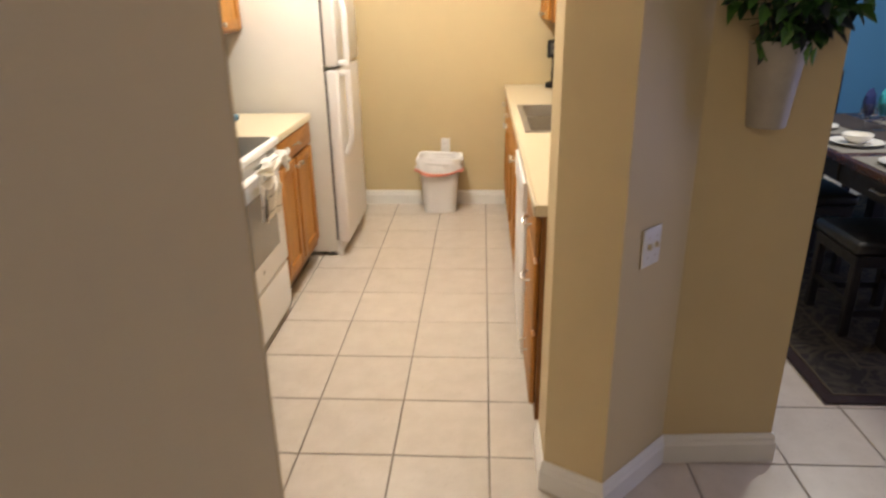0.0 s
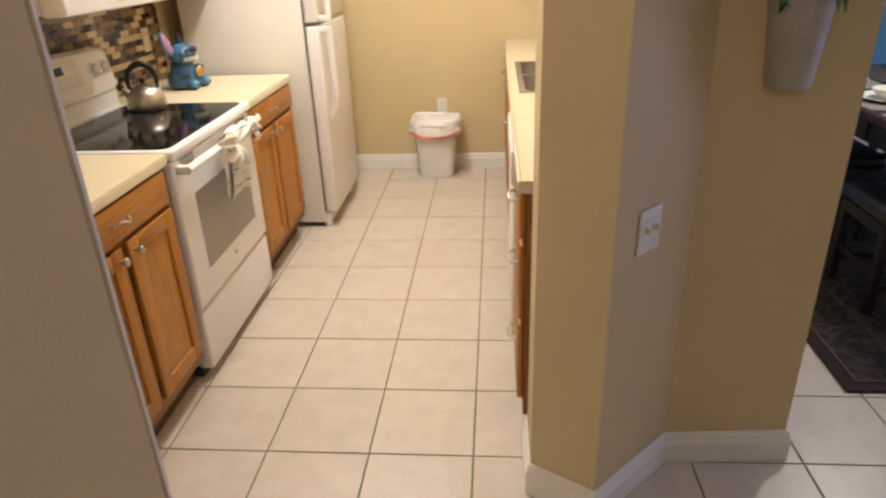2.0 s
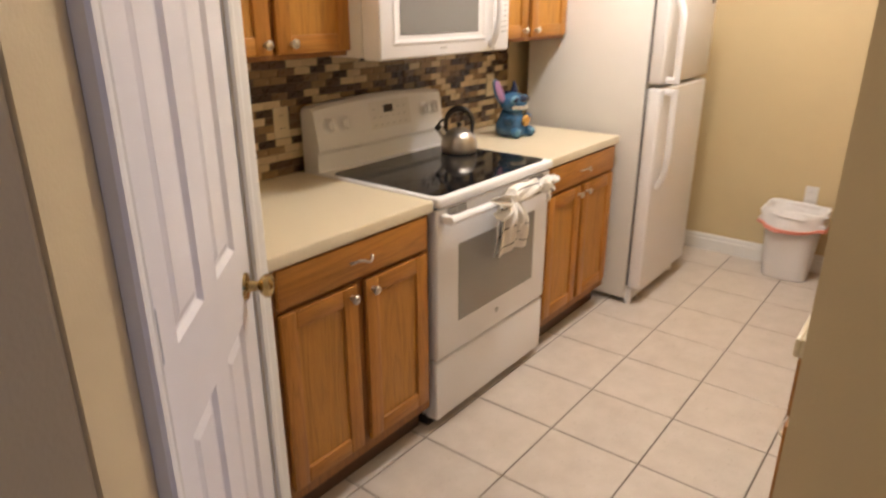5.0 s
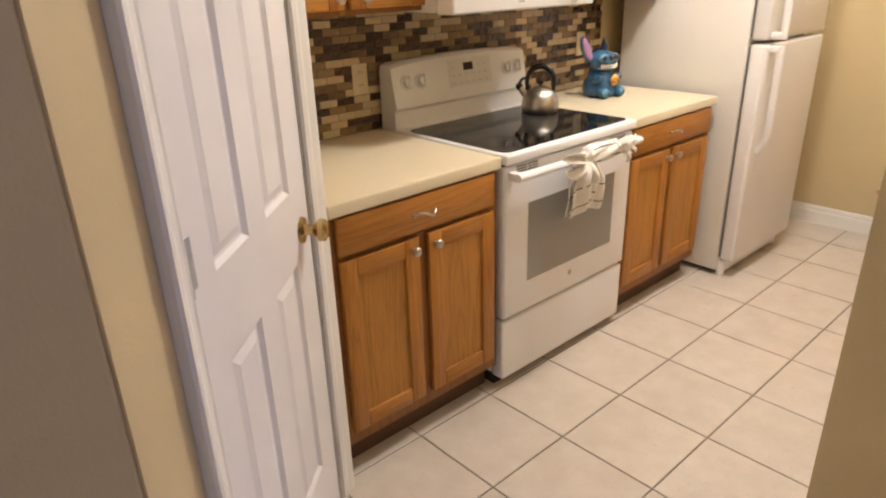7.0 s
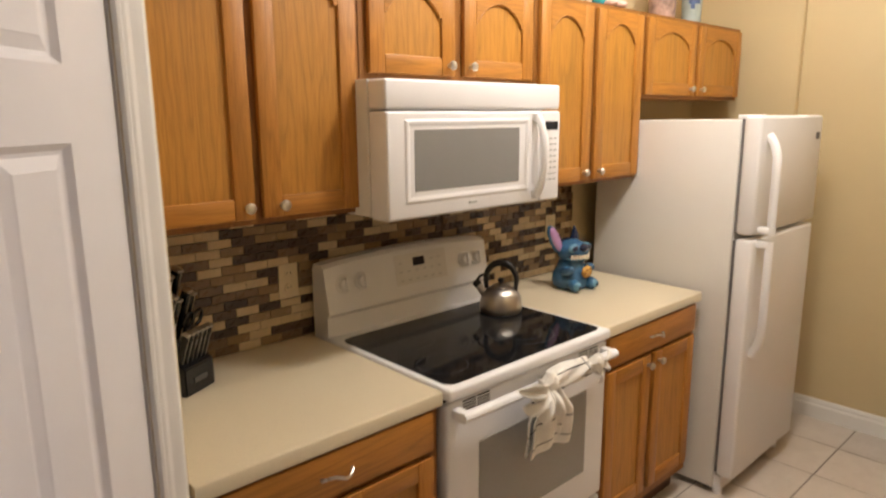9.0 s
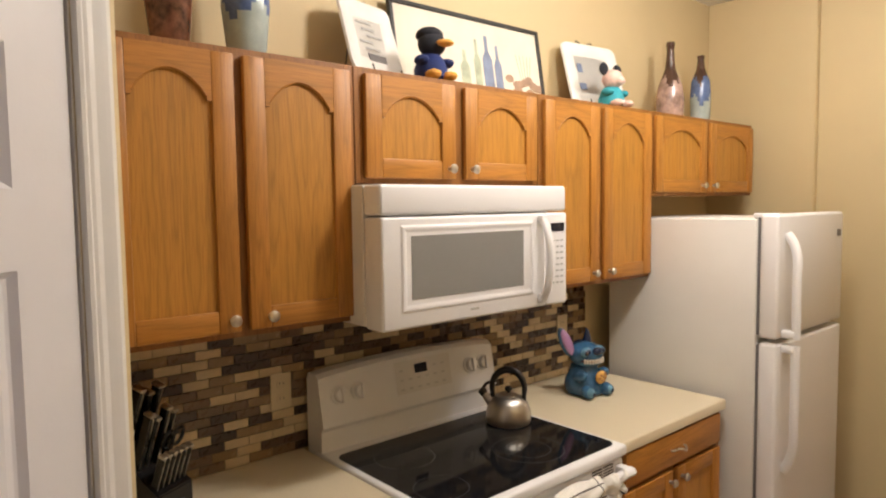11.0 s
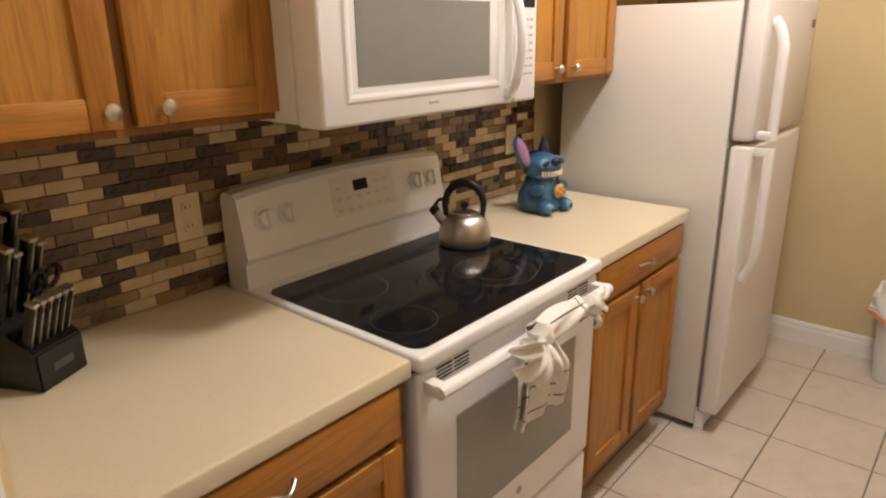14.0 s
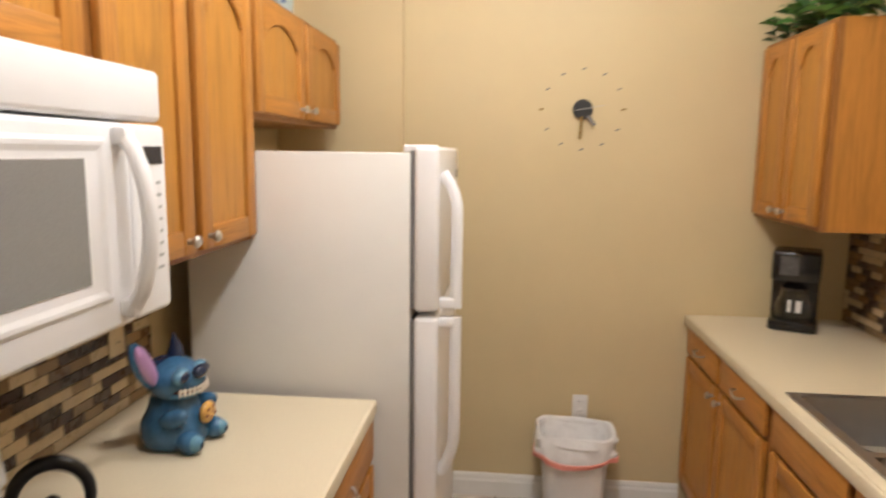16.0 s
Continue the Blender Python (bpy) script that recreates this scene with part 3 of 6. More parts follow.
    for r in range(3):
        for c in range(6):
            if r == 2 and c in (1, 2, 3):
                continue
            inset("button", 0.316 + 0.037 * c, 0.332 + 0.037 * c, 1.056 + 0.032 * r, 1.063 + 0.032 * r, M["faint_print"], 0.0020)
    # front
    # dark strip that stands for the shade between cooktop and oven door
    bm = box(bmesh.new(), 0.004, w - 0.004, -0.020, 0.03, 0.874, 0.886, 0.003)
    part("gap_shade_strip", bm, M["vent"], root)
    bm = box(bmesh.new(), 0.004, w - 0.004, -0.035, 0.03, 0.300, 0.875, 0.010, 3)
    door = part("oven_door", bm, M["white"], root, "white oven door")
    bm = box(bmesh.new(), 0.126, w - 0.118, -0.0375, -0.030, 0.422, 0.727, 0.002)
    part("window", bm, M["screen"], door, "grey glass oven window")
    for sx in (0.062, 0.120, w - 0.170, w - 0.112):
        for k in range(4):
            part("vent", B(sx, sx + 0.050, -0.0365, -0.030, 0.8405 + 0.0088 * k, 0.8440 + 0.0088 * k), M["vent"], door)
    bm = bmesh.new()
    tube(bm, [(0.020 + (w - 0.04) * k / 10, -0.076 - 0.006 * math.sin(math.pi * k / 10), 0.846) for k in range(11)], 0.0175, 12, 0.85)
    for x in (0.034, w - 0.034):
        box(bm, x - 0.016, x + 0.016, -0.080, -0.033, 0.830, 0.860, 0.006, 2)
    part("handle", bm, M["white"], door, "white bar handle")
    lathe_bm = bmesh.new()
    lathe(lathe_bm, [(0.011, 0.0), (0.011, 0.0015), (0.009, 0.002)], 0, 0, 20)
    bmesh.ops.rotate(lathe_bm, verts=lathe_bm.verts, cent=(0, 0, 0), matrix=Matrix.Rotation(math.pi / 2, 3, "X"))
    bmesh.ops.translate(lathe_bm, verts=lathe_bm.verts, vec=(w / 2, -0.035, 0.372))
    part("badge", lathe_bm, M["print"], door)
    bm = box(bmesh.new(), 0.004, w - 0.004, -0.030, 0.03, 0.040, 0.287, 0.010, 3)
    dr = part("storage_drawer", bm, M["white"], root)
    part("base", B(0.01, w - 0.01, 0.02, d - 0.03, 0.0, 0.049), M["vent"], root)
    return root


stove()


# ---- microwave ----
def microwave():
    w, z0, z1, d = 0.768, 1.350, 1.744, 0.461
    root = thing("microwave", "white over-range microwave oven", "microwave", at_left(-0.862, 2.257))
    part("case", box(bmesh.new(), 0.0, w, 0.085, d, z0 + 0.006, z1, 0.003), M["fridge_side"], root)
    part("bottom_vent", B(0.06, w - 0.06, 0.10, 0.40, z0 + 0.001, z0 + 0.0055), M["gasket"], root)
    bm = box(bmesh.new(), 0.0, w, 0.004, 0.084, z1 - 0.083, z1, 0.010, 3)
    part("top_grille", bm, M["white"], root)
    fw = w - 0.004
    z2 = z1 - 0.088
    bm = bmesh.new()
    # front with a recessed bezel round the window
    box(bm, 0.0, 0.575 + 0.085, 0.0, 0.083, z0, z2, 0.009, 3)
    door = part("door", bm, M["white"], root, "white door with a grey window")
    bm = bmesh.new()
    x0, x1, a, b = 0.062, 0.598, z0 + 0.045, z2 - 0.022
    rings = []
    for inset, depth in ((0.0, -0.0005), (0.006, -0.0035), (0.012, -0.0035), (0.020, -0.0012), (0.060, -0.0008)):
        rings.append([bm.verts.new(p) for p in ((x0 + inset, depth, a + inset), (x1 - inset, depth, a + inset), (x1 - inset, depth, b - inset), (x0 + inset, depth, b - inset))])
    for p, q in zip(rings, rings[1:]):
        for k in range(4):
            bm.faces.new((p[k], p[(k + 1) % 4], q[(k + 1) % 4], q[k]))
    part("bezel", bm, M["white"], door, smooth=False)
    part("window", B(x0 + 0.036, x1 - 0.050, -0.0022, 0.002, a + 0.034, b - 0.030), M["mw_screen"], door, "grey perforated window")
    bm = box(bmesh.new(), 0.662, w, 0.0, 0.083, z0, z2, 0.009, 3)
    panel = part("control_panel", bm, M["white"], root)
    part("display", B(0.684, 0.752, -0.0015, 0.004, z2 - 0.062, z2 - 0.034), M["display"], panel)
    for r in range(8):
        for c in range(3):
            part("button", B(0.688 + 0.022 * c, 0.702 + 0.022 * c, -0.0008, 0.004, z2 - 0.095 - 0.020 * r, z2 - 0.090 - 0.020 * r), M["print"], panel)
    bm = bmesh.new()
    zs = [z0 + 0.030 + (z2 - z0 - 0.05) * k / 12 for k in range(13)]
    tube(bm, [(0.630, -0.012 - 0.034 * math.sin(math.pi * k / 12) ** 0.7, zs[k]) for k in range(13)], 0.0155, 12, 0.75)
    for z in (zs[0], zs[-1]):
        box(bm, 0.615, 0.645, -0.022, 0.003, z - 0.014, z + 0.014, 0.006, 2)
    part("handle", bm, M["white"], door, "white curved handle")
    part("badge", B(0.318, 0.352, -0.0012, 0.004, z0 + 0.026, z0 + 0.032), M["print"], door)
    return root


microwave()


# ---- refrigerator ----
def fridge():
    w, h = 0.668, 1.635
    root = thing("refrigerator", "white top-freezer refrigerator with moulded handles", "refrigerator", at_left(-0.560, 3.782))
    part("body", box(bmesh.new(), 0.0, w, 0.0, 0.66, 0.03, h - 0.018, 0.006, 2), M["fridge_side"], root)
    part("kick_grille", B(0.02, w - 0.02, -0.03, 0.01, 0.018, 0.085, 0.004), M["white"], root)
    for x in (0.05, w - 0.05):
        bm = bmesh.new()
        tube(bm, [(x - 0.014, 0.04, 0.022), (x + 0.014, 0.04, 0.022)], 0.022, 14)
        part("roller", bm, M["gasket"], root)
    for x, y in ((0.03, -0.012), (w - 0.03, -0.012), (0.03, 0.6), (w - 0.03, 0.6)):
        bm = bmesh.new()
        lathe(bm, [(0.020, 0.0), (0.020, 0.02), (0.012, 0.022), (0.012, 0.045)], x, y, 12)
        part("foot", bm, M["white"], root)
    split = 1.155
    for name, z0, z1 in (("fridge_door", 0.095, split - 0.008), ("freezer_door", split + 0.008, h)):
        part("gasket", B(0.012, w - 0.012, -0.012, 0.0, z0 + 0.01, z1 - 0.012), M["gasket"], root)
        door = part(name, box(bmesh.new(), 0.0, w, -0.082, -0.012, z0, z1, 0.014, 3), M["white"], root)
        bm = bmesh.new()
        if name == "fridge_door":
            a, b = z1 - 0.005, z1 - 0.50
        else:
            a, b = z0 + 0.005, z1 - 0.075
        L = b - a
        pts, rad = [], []
        for k in range(15):
            u = k / 14
            out = 0.044 if u < 0.72 else 0.044 * math.cos((u - 0.72) / 0.28 * math.pi / 2) ** 0.8
            pts.append((0.052 + 0.016 * max(0.0, (u - 0.72) / 0.28), -0.082 - out - 0.004, a + L * u))
            rad.append(0.0175)
        tube(bm, pts, rad, 12, 0.7)
        box(bm, 0.036, 0.070, -0.127, -0.081, min(a, a + 0.03 * (1 if L > 0 else -1)), max(a, a + 0.03 * (1 if L > 0 else -1)), 0.006, 2)
        part("handle", bm, M["white"], door, "white moulded handle")
    part("badge", box(bmesh.new(), w - 0.075, w - 0.035, -0.0845, -0.080, h - 0.105, h - 0.075, 0.001), M["gasket"], root)
    part("hinge_cover", box(bmesh.new(), 0.012, 0.055, -0.075, 0.02, h - 0.016, h + 0.004, 0.004), M["white"], root)
    return root


fridge()


# ---- right-hand run ----
RB = RFRONT + 0.028
RD = XR - RB
DW = 0.430
root = thing("base_cabinet", "narrow honey oak cabinet with three drawers", "base cabinet", at_right(RB, 1.948 + DW), "oak base cabinets")
part("body", B(0.0015, DW - 0.0015, 0.019, RD, 0.105, 0.876), M["oak_v"], root)
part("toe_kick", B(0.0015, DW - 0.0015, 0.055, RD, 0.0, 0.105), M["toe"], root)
bm = bmesh.new()
face_frame(bm, 0, DW, 0.105, 0.876, [(0.0015, 0.032), (DW - 0.034, DW - 0.0015)], [(0.105, 0.15), (0.43, 0.46), (0.70, 0.73), (0.845, 0.876)])
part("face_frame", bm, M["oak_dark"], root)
for z0, z1 in ((0.155, 0.435), (0.455, 0.705), (0.725, 0.860)):
    drawer(0.022, DW - 0.022, z0, z1, root, -0.0005)


def dishwasher():
    root = thing("dishwasher", "white built-in dishwasher under the countertop", "dishwasher", at_right(RB, 2.984))
    w = 0.604
    part("body", B(0.004, w - 0.004, 0.02, RD, 0.11, 0.872), M["fridge_side"], root)
    d = part("door", box(bmesh.new(), 0.004, w - 0.004, -0.028, 0.02, 0.12, 0.74, 0.008, 2), M["white"], root)
    part("control_panel", box(bmesh.new(), 0.004, w - 0.004, -0.036, 0.02, 0.744, 0.868, 0.010, 2), M["white"], root)
    part("kick_plate", B(0.01, w - 0.01, 0.05, 0.30, 0.0, 0.11), M["vent"], root)
    return root


dishwasher()
base_cabinet(at_right(RB, 3.962), 0.976, RD, [(0.03, 0.470), (0.505, 0.946)], [(0.03, 0.470), (0.505, 0.946)], "honey oak sink base cabinet with paired doors", pulls=False, inner=0.72)
base_cabinet(at_right(RB, YF - 0.004), 0.952, RD, [(0.035, 0.455), (0.490, 0.925)], [(0.035, 0.455), (0.490, 0.925)], "honey oak base cabinet beside the sink")

# worktop with a sink opening
SX0, SX1, SY0, SY1 = RFRONT + 0.062, RFRONT + 0.50, 3.135, 3.925
wt = thing("countertop", "beige laminate countertop with a steel sink", "countertop")
bm = bmesh.new()
loops = []
for x0, x1, y0, y1 in ((RFRONT + 0.012, XR - 0.010, 1.947, YF - 0.002), (SX0, SX1, SY0, SY1)):
    loops.append([[bm.verts.new((x, y, z)) for x, y in ((x0, y0), (x1, y0), (x1, y1), (x0, y1))] for z in (CTR - 0.038, CTR)])
for k in range(4):
    j = (k + 1) % 4
    for a, b in ((loops[0][0], loops[0][1]), (loops[1][1], loops[1][0]), (loops[0][1], loops[1][1]), (loops[1][0], loops[0][0])):
        bm.faces.new((a[k], a[j], b[j], b[k]))
part("top", bm, M["laminate"], wt)
part("front_edge", B(RFRONT, RFRONT + 0.0118, 1.947, YF - 0.002, CTR - 0.040, CTR, 0.0045, 2), M["laminate"], wt)


def sink():
    root = thing("sink", "double-bowl stainless steel sink", "sink")
    bm = bmesh.new()
    e = 0.018
    ym = (SY0 + SY1) / 2
    for x0, x1, y0, y1 in ((SX0 - e, SX0 + 0.012, SY0 - e, SY1 + e), (SX1 - 0.07, SX1 + e, SY0 - e, SY1 + e), (SX0 + 0.012, SX1 - 0.07, SY0 - e, SY0 + 0.012), (SX0 + 0.012, SX1 - 0.07, SY1 - 0.012, SY1 + e), (SX0 + 0.012, SX1 - 0.07, ym - 0.014, ym + 0.014)):
        box(bm, x0, x1, y0, y1, CTR + 0.0005, CTR + 0.005)
    part("rim", bm, M["basin"], root)
    for y0, y1 in ((SY0 + 0.012, ym - 0.014), (ym + 0.014, SY1 - 0.012)):
        bm = bmesh.new()
        rings = []
        for k, z in ((0.0, CTR + 0.003), (0.006, CTR - 0.02), (0.012, CTR - 0.135), (0.035, CTR - 0.158)):
            pts, r = [], 0.045
            x0, x1, a, b = SX0 + 0.010 + k, SX1 - 0.068 - k, y0 + k - 0.002, y1 - k + 0.002
            for cx, cy, t0 in ((x1 - r, b - r, 0), (x0 + r, b - r, 90), (x0 + r, a + r, 180), (x1 - r, a + r, 270)):
                for q in range(6):
                    g = radians(t0 + 18 * q)
                    pts.append(bm.verts.new((cx + r * math.cos(g), cy + r * math.sin(g), z)))
            rings.append(pts)
        for p, q in zip(rings, rings[1:]):
            for k in range(len(p)):
                bm.faces.new((p[k], p[(k + 1) % len(p)], q[(k + 1) % len(p)], q[k]))
        bm.faces.new(rings[-1])
        part("bowl", bm, M["basin"], root)
        cx, cy = (SX0 + SX1 - 0.058) / 2, (y0 + y1) / 2
        bm = bmesh.new()
        lathe(bm, [(0.043, CTR - 0.1575), (0.043, CTR - 0.155), (0.034, CTR - 0.1555), (0.030, CTR - 0.1575)], cx, cy, 24)
        part("drain", bm, M["chrome"], root)
    return root


sink()

# ---- more materials ----
M["blue_glaze"] = mottled("blue_glaze", (0.034, 0.105, 0.200), 0.14, 22, 0.35)
M["pale_glaze"] = mottled("pale_blue_glaze", (0.10, 0.23, 0.33), 0.16, 22, 0.2)
M["dark_glaze"] = mottled("dark_blue_glaze", (0.012, 0.02, 0.05), 0.12)
M["lilac_glaze"] = mottled("lilac_glaze", (0.36, 0.20, 0.36), 0.2)
M["cookie"] = mottled("yellow_brown_glaze", (0.50, 0.27, 0.06), 0.2, 60, 0.4)
M["cream_glaze"] = mottled("cream_glaze", (0.74, 0.68, 0.58), 0.16)
M["brown_glaze"] = mottled("brown_drip_glaze", (0.14, 0.055, 0.03), 0.14, 18, 0.9)
M["celadon"] = mottled("pale_celadon_glaze", (0.36, 0.42, 0.40), 0.18, 7, 0.25)
M["drip_blue"] = mottled("slate_blue_drip_glaze", (0.10, 0.15, 0.30), 0.16, 14, 0.5)
M["mauve_glaze"] = mottled("mauve_brown_glaze", (0.34, 0.23, 0.19), 0.14, 16, 0.6)
M["dark_brown_glaze"] = mottled("dark_brown_glaze", (0.07, 0.035, 0.022), 0.14, 16, 0.4)
M["toy_black"] = mottled("black_plush", (0.012, 0.012, 0.018), 0.9, 60, 0.3, 500, 0.6)
M["toy_orange"] = mottled("orange_plush", (0.70, 0.34, 0.06), 0.9, 60, 0.2, 500, 0.6)
M["toy_skin"] = mottled("pale_pink_plush", (0.72, 0.50, 0.42), 0.9, 60, 0.2, 500, 0.6)
M["leaf"] = mottled("dark_green_leaf", (0.030, 0.085, 0.022), 0.42, 30, 0.35)
M["leaf2"] = mottled("bright_green_leaf", (0.075, 0.19, 0.035), 0.42, 30, 0.35)
M["leaf3"] = mottled("purple_green_leaf", (0.022, 0.030, 0.040), 0.42, 30, 0.35)
M["zinc"] = mottled("pale_galvanised_metal", (0.38, 0.35, 0.31), 0.42, 12, 0.12, 90, 0.15, 0.0)
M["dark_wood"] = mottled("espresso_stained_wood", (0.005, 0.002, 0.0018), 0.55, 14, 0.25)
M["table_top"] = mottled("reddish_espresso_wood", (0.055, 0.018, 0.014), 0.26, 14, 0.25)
M["leather"] = mottled("black_leather", (0.007, 0.006, 0.006), 0.34, 20, 0.2, 120, 0.4)
M["rug_edge"] = mottled("dark_red_rug_edge", (0.018, 0.005, 0.005), 0.95, 40, 0.2, 500, 0.8)
M["rug_line"] = mottled("tan_rug_line", (0.085, 0.060, 0.038), 0.95, 60, 0.3)
M["gloss_black"] = mottled("glossy_black_plastic", (0.006, 0.0055, 0.006), 0.22, 30, 0.1)
M["placemat"] = mottled("grey_placemat", (0.21, 0.20, 0.18), 0.8, 60, 0.2, 300, 0.5)
M["runner"] = mottled("dark_table_runner", (0.045, 0.035, 0.035), 0.9, 40, 0.5, 300, 0.5)
M["china"] = mottled("white_china", (0.78, 0.76, 0.72), 0.18)
M["teal"] = mottled("teal_napkin", (0.03, 0.30, 0.36), 0.85, 30, 0.15)
M["navy"] = mottled("navy_napkin", (0.012, 0.025, 0.12), 0.85, 30, 0.15)
M["petal"] = mottled("yellow_petal", (0.78, 0.60, 0.20), 0.7, 30, 0.2)
M["petal2"] = mottled("cream_petal", (0.80, 0.74, 0.60), 0.7, 30, 0.1)
M["panel_grey"] = mottled("dark_grey_panel", (0.075, 0.07, 0.065), 0.25, 40, 0.2)
M["red_pot"] = mottled("red_pot", (0.52, 0.08, 0.06), 0.35)
M["art_paper"] = mottled("cream_art_paper", (0.70, 0.64, 0.52), 0.6, 5, 0.10)
M["art_brown"] = mottled("brown_painted_patch", (0.34, 0.22, 0.14), 0.6, 20, 0.3)
M["art_blue"] = mottled("blue_painted_bottle", (0.16, 0.20, 0.30), 0.5, 20, 0.3)
M["art_green"] = mottled("green_painted_bottle", (0.34, 0.38, 0.26), 0.5, 20, 0.3)


def glass_material():
    m = material("clear_glass", (0.95, 0.97, 0.97), 0.02)
    m.node_tree.nodes["Principled BSDF"].inputs["Transmission Weight"].default_value = 1.0
    m.node_tree.nodes["Principled BSDF"].inputs["IOR"].default_value = 1.45
    return m


def glow_material(name, colour, strength):
    m = material(name, colour, 0.5)
    b = m.node_tree.nodes["Principled BSDF"]
    b.inputs["Emission Color"].default_value = (*colour, 1)
    b.inputs["Emission Strength"].default_value = strength
    return m


def rug_material():
    m = material("patterned_rug_pile", (0.10, 0.08, 0.06), 0.95)
    b = m.node_tree.nodes["Principled BSDF"]
    v = coords(m)
    n = node(m, "ShaderNodeTexNoise", Scale=5.5, Detail=1.5, Distortion=2.6)
    wire(m, v, n.inputs["Vector"])
    wire(m, ramp(m, n.outputs[0], [(0.40, (0.010, 0.007, 0.005)), (0.47, (0.040, 0.030, 0.019)), (0.52, (0.046, 0.035, 0.022)), (0.58, (0.011, 0.007, 0.006))]), b.inputs["Base Color"])
    f = node(m, "ShaderNodeTexNoise", Scale=500.0, Detail=2.0)
    wire(m, v, f.inputs["Vector"])
    bump(m, f.outputs[0], 0.8, 0.003)
    return m


M["glass"] = glass_material()
M["glow"] = glow_material("lit_diffuser", (1.0, 0.9, 0.74), 6.0)
M["rug"] = rug_material()

# ---- ceiling lights ----
# the third fitting, in the hall, is unseen and added to go with its fill
for x, y in ((-0.22, 2.85), (-0.22, 3.70), (0.35, -1.20)):
    lamp = thing("ceiling_light", "round flush ceiling light with a glowing white lens", "ceiling light", pose(x, y, CEIL), "ceiling lights")
    bm = bmesh.new()
    lathe(bm, [(0.10, -0.001), (0.105, -0.006), (0.095, -0.014), (0.080, -0.014)], 0, 0, 32)
    part("rim", bm, M["trim"], lamp)
    bm = bmesh.new()
    lathe(bm, [(0.079, -0.0145), (0.070, -0.022), (0.040, -0.028), (0.004, -0.030)], 0, 0, 32)
    part("diffuser", bm, M["glow"], lamp, "glowing white lens")

# ---- window behind the dining side ----
win = tagged(thing("window_1", "white framed window that lets in daylight", "window", pose(4.66, 2.30, 0)), kind="structure")
bm = bmesh.new()
for y0, y1, z0, z1 in ((-0.85, -0.79, 0.35, 2.35), (0.79, 0.85, 0.35, 2.35), (-0.79, 0.79, 0.35, 0.41), (-0.79, 0.79, 2.29, 2.35), (-0.79, 0.79, 1.33, 1.37)):
    box(bm, -0.04, 0.04, y0, y1, z0, z1)
part("window_frame", bm, M["trim"], win)
for z0, z1 in ((0.41, 1.33), (1.37, 2.29)):
    pane = part("pane", B(-0.003, 0.003, -0.79, 0.79, z0, z1), M["glass"], win)
    pane.visible_shadow = False


# ---- kettle ----
def kettle(m):
    root = thing("kettle", "brushed steel whistling kettle with a black handle", "kettle", m)
    bm = bmesh.new()
    lathe(bm, [(0.074, 0.0), (0.080, 0.003), (0.0835, 0.010), (0.0840, 0.026), (0.0805, 0.048), (0.0715, 0.070), (0.056, 0.086), (0.038, 0.094)], 0, 0, 40)
    part("body", bm, M["kettle_steel"], root)
    bm = bmesh.new()
    lathe(bm, [(0.037, 0.0935), (0.036, 0.097), (0.020, 0.101), (0.006, 0.102)], 0, 0, 28)
    lid = part("lid", bm, M["kettle_steel"], root)
    bm = bmesh.new()
    lathe(bm, [(0.006, 0.100), (0.006, 0.106), (0.013, 0.111), (0.013, 0.119), (0.007, 0.124), (0.001, 0.125)], 0, 0, 18)
    part("lid_knob", bm, M["black"], lid)
    bm = bmesh.new()
    pts, rad = [], []
    for k in range(17):
        a = radians(-12 + 204 * k / 16)
        pts.append((0.061 * math.cos(a), 0, 0.118 + 0.062 * math.sin(a)))
        rad.append(0.0095 + 0.003 * math.sin(math.pi * k / 16))
    tube(bm, pts, rad, 12)
    for s in (-1, 1):
        tube(bm, [(s * 0.0595, 0, 0.108), (s * 0.057, 0, 0.078)], 0.0085, 10)
    part("handle", bm, M["black"], root, "black looped handle")
    bm = bmesh.new()
    tube(bm, [(0.052, 0, 0.058), (0.078, 0, 0.080), (0.094, 0, 0.098)], [0.022, 0.016, 0.013], 16)
    spout = part("spout", bm, M["kettle_steel"], root)
    bm = bmesh.new()
    tube(bm, [(0.090, 0, 0.094), (0.101, 0, 0.107), (0.104, 0, 0.111)], [0.0155, 0.0155, 0.009], 14)
    tube(bm, [(0.098, 0, 0.108), (0.084, 0, 0.128), (0.070, 0, 0.134)], 0.0055, 8)
    part("whistle", bm, M["black"], spout, "black whistle cap")
    return root


kettle(pose(-1.020, 2.900, 0.9232, 0, 0, 215) @ Matrix.Diagonal((0.94, 0.94, 1.04, 1)))


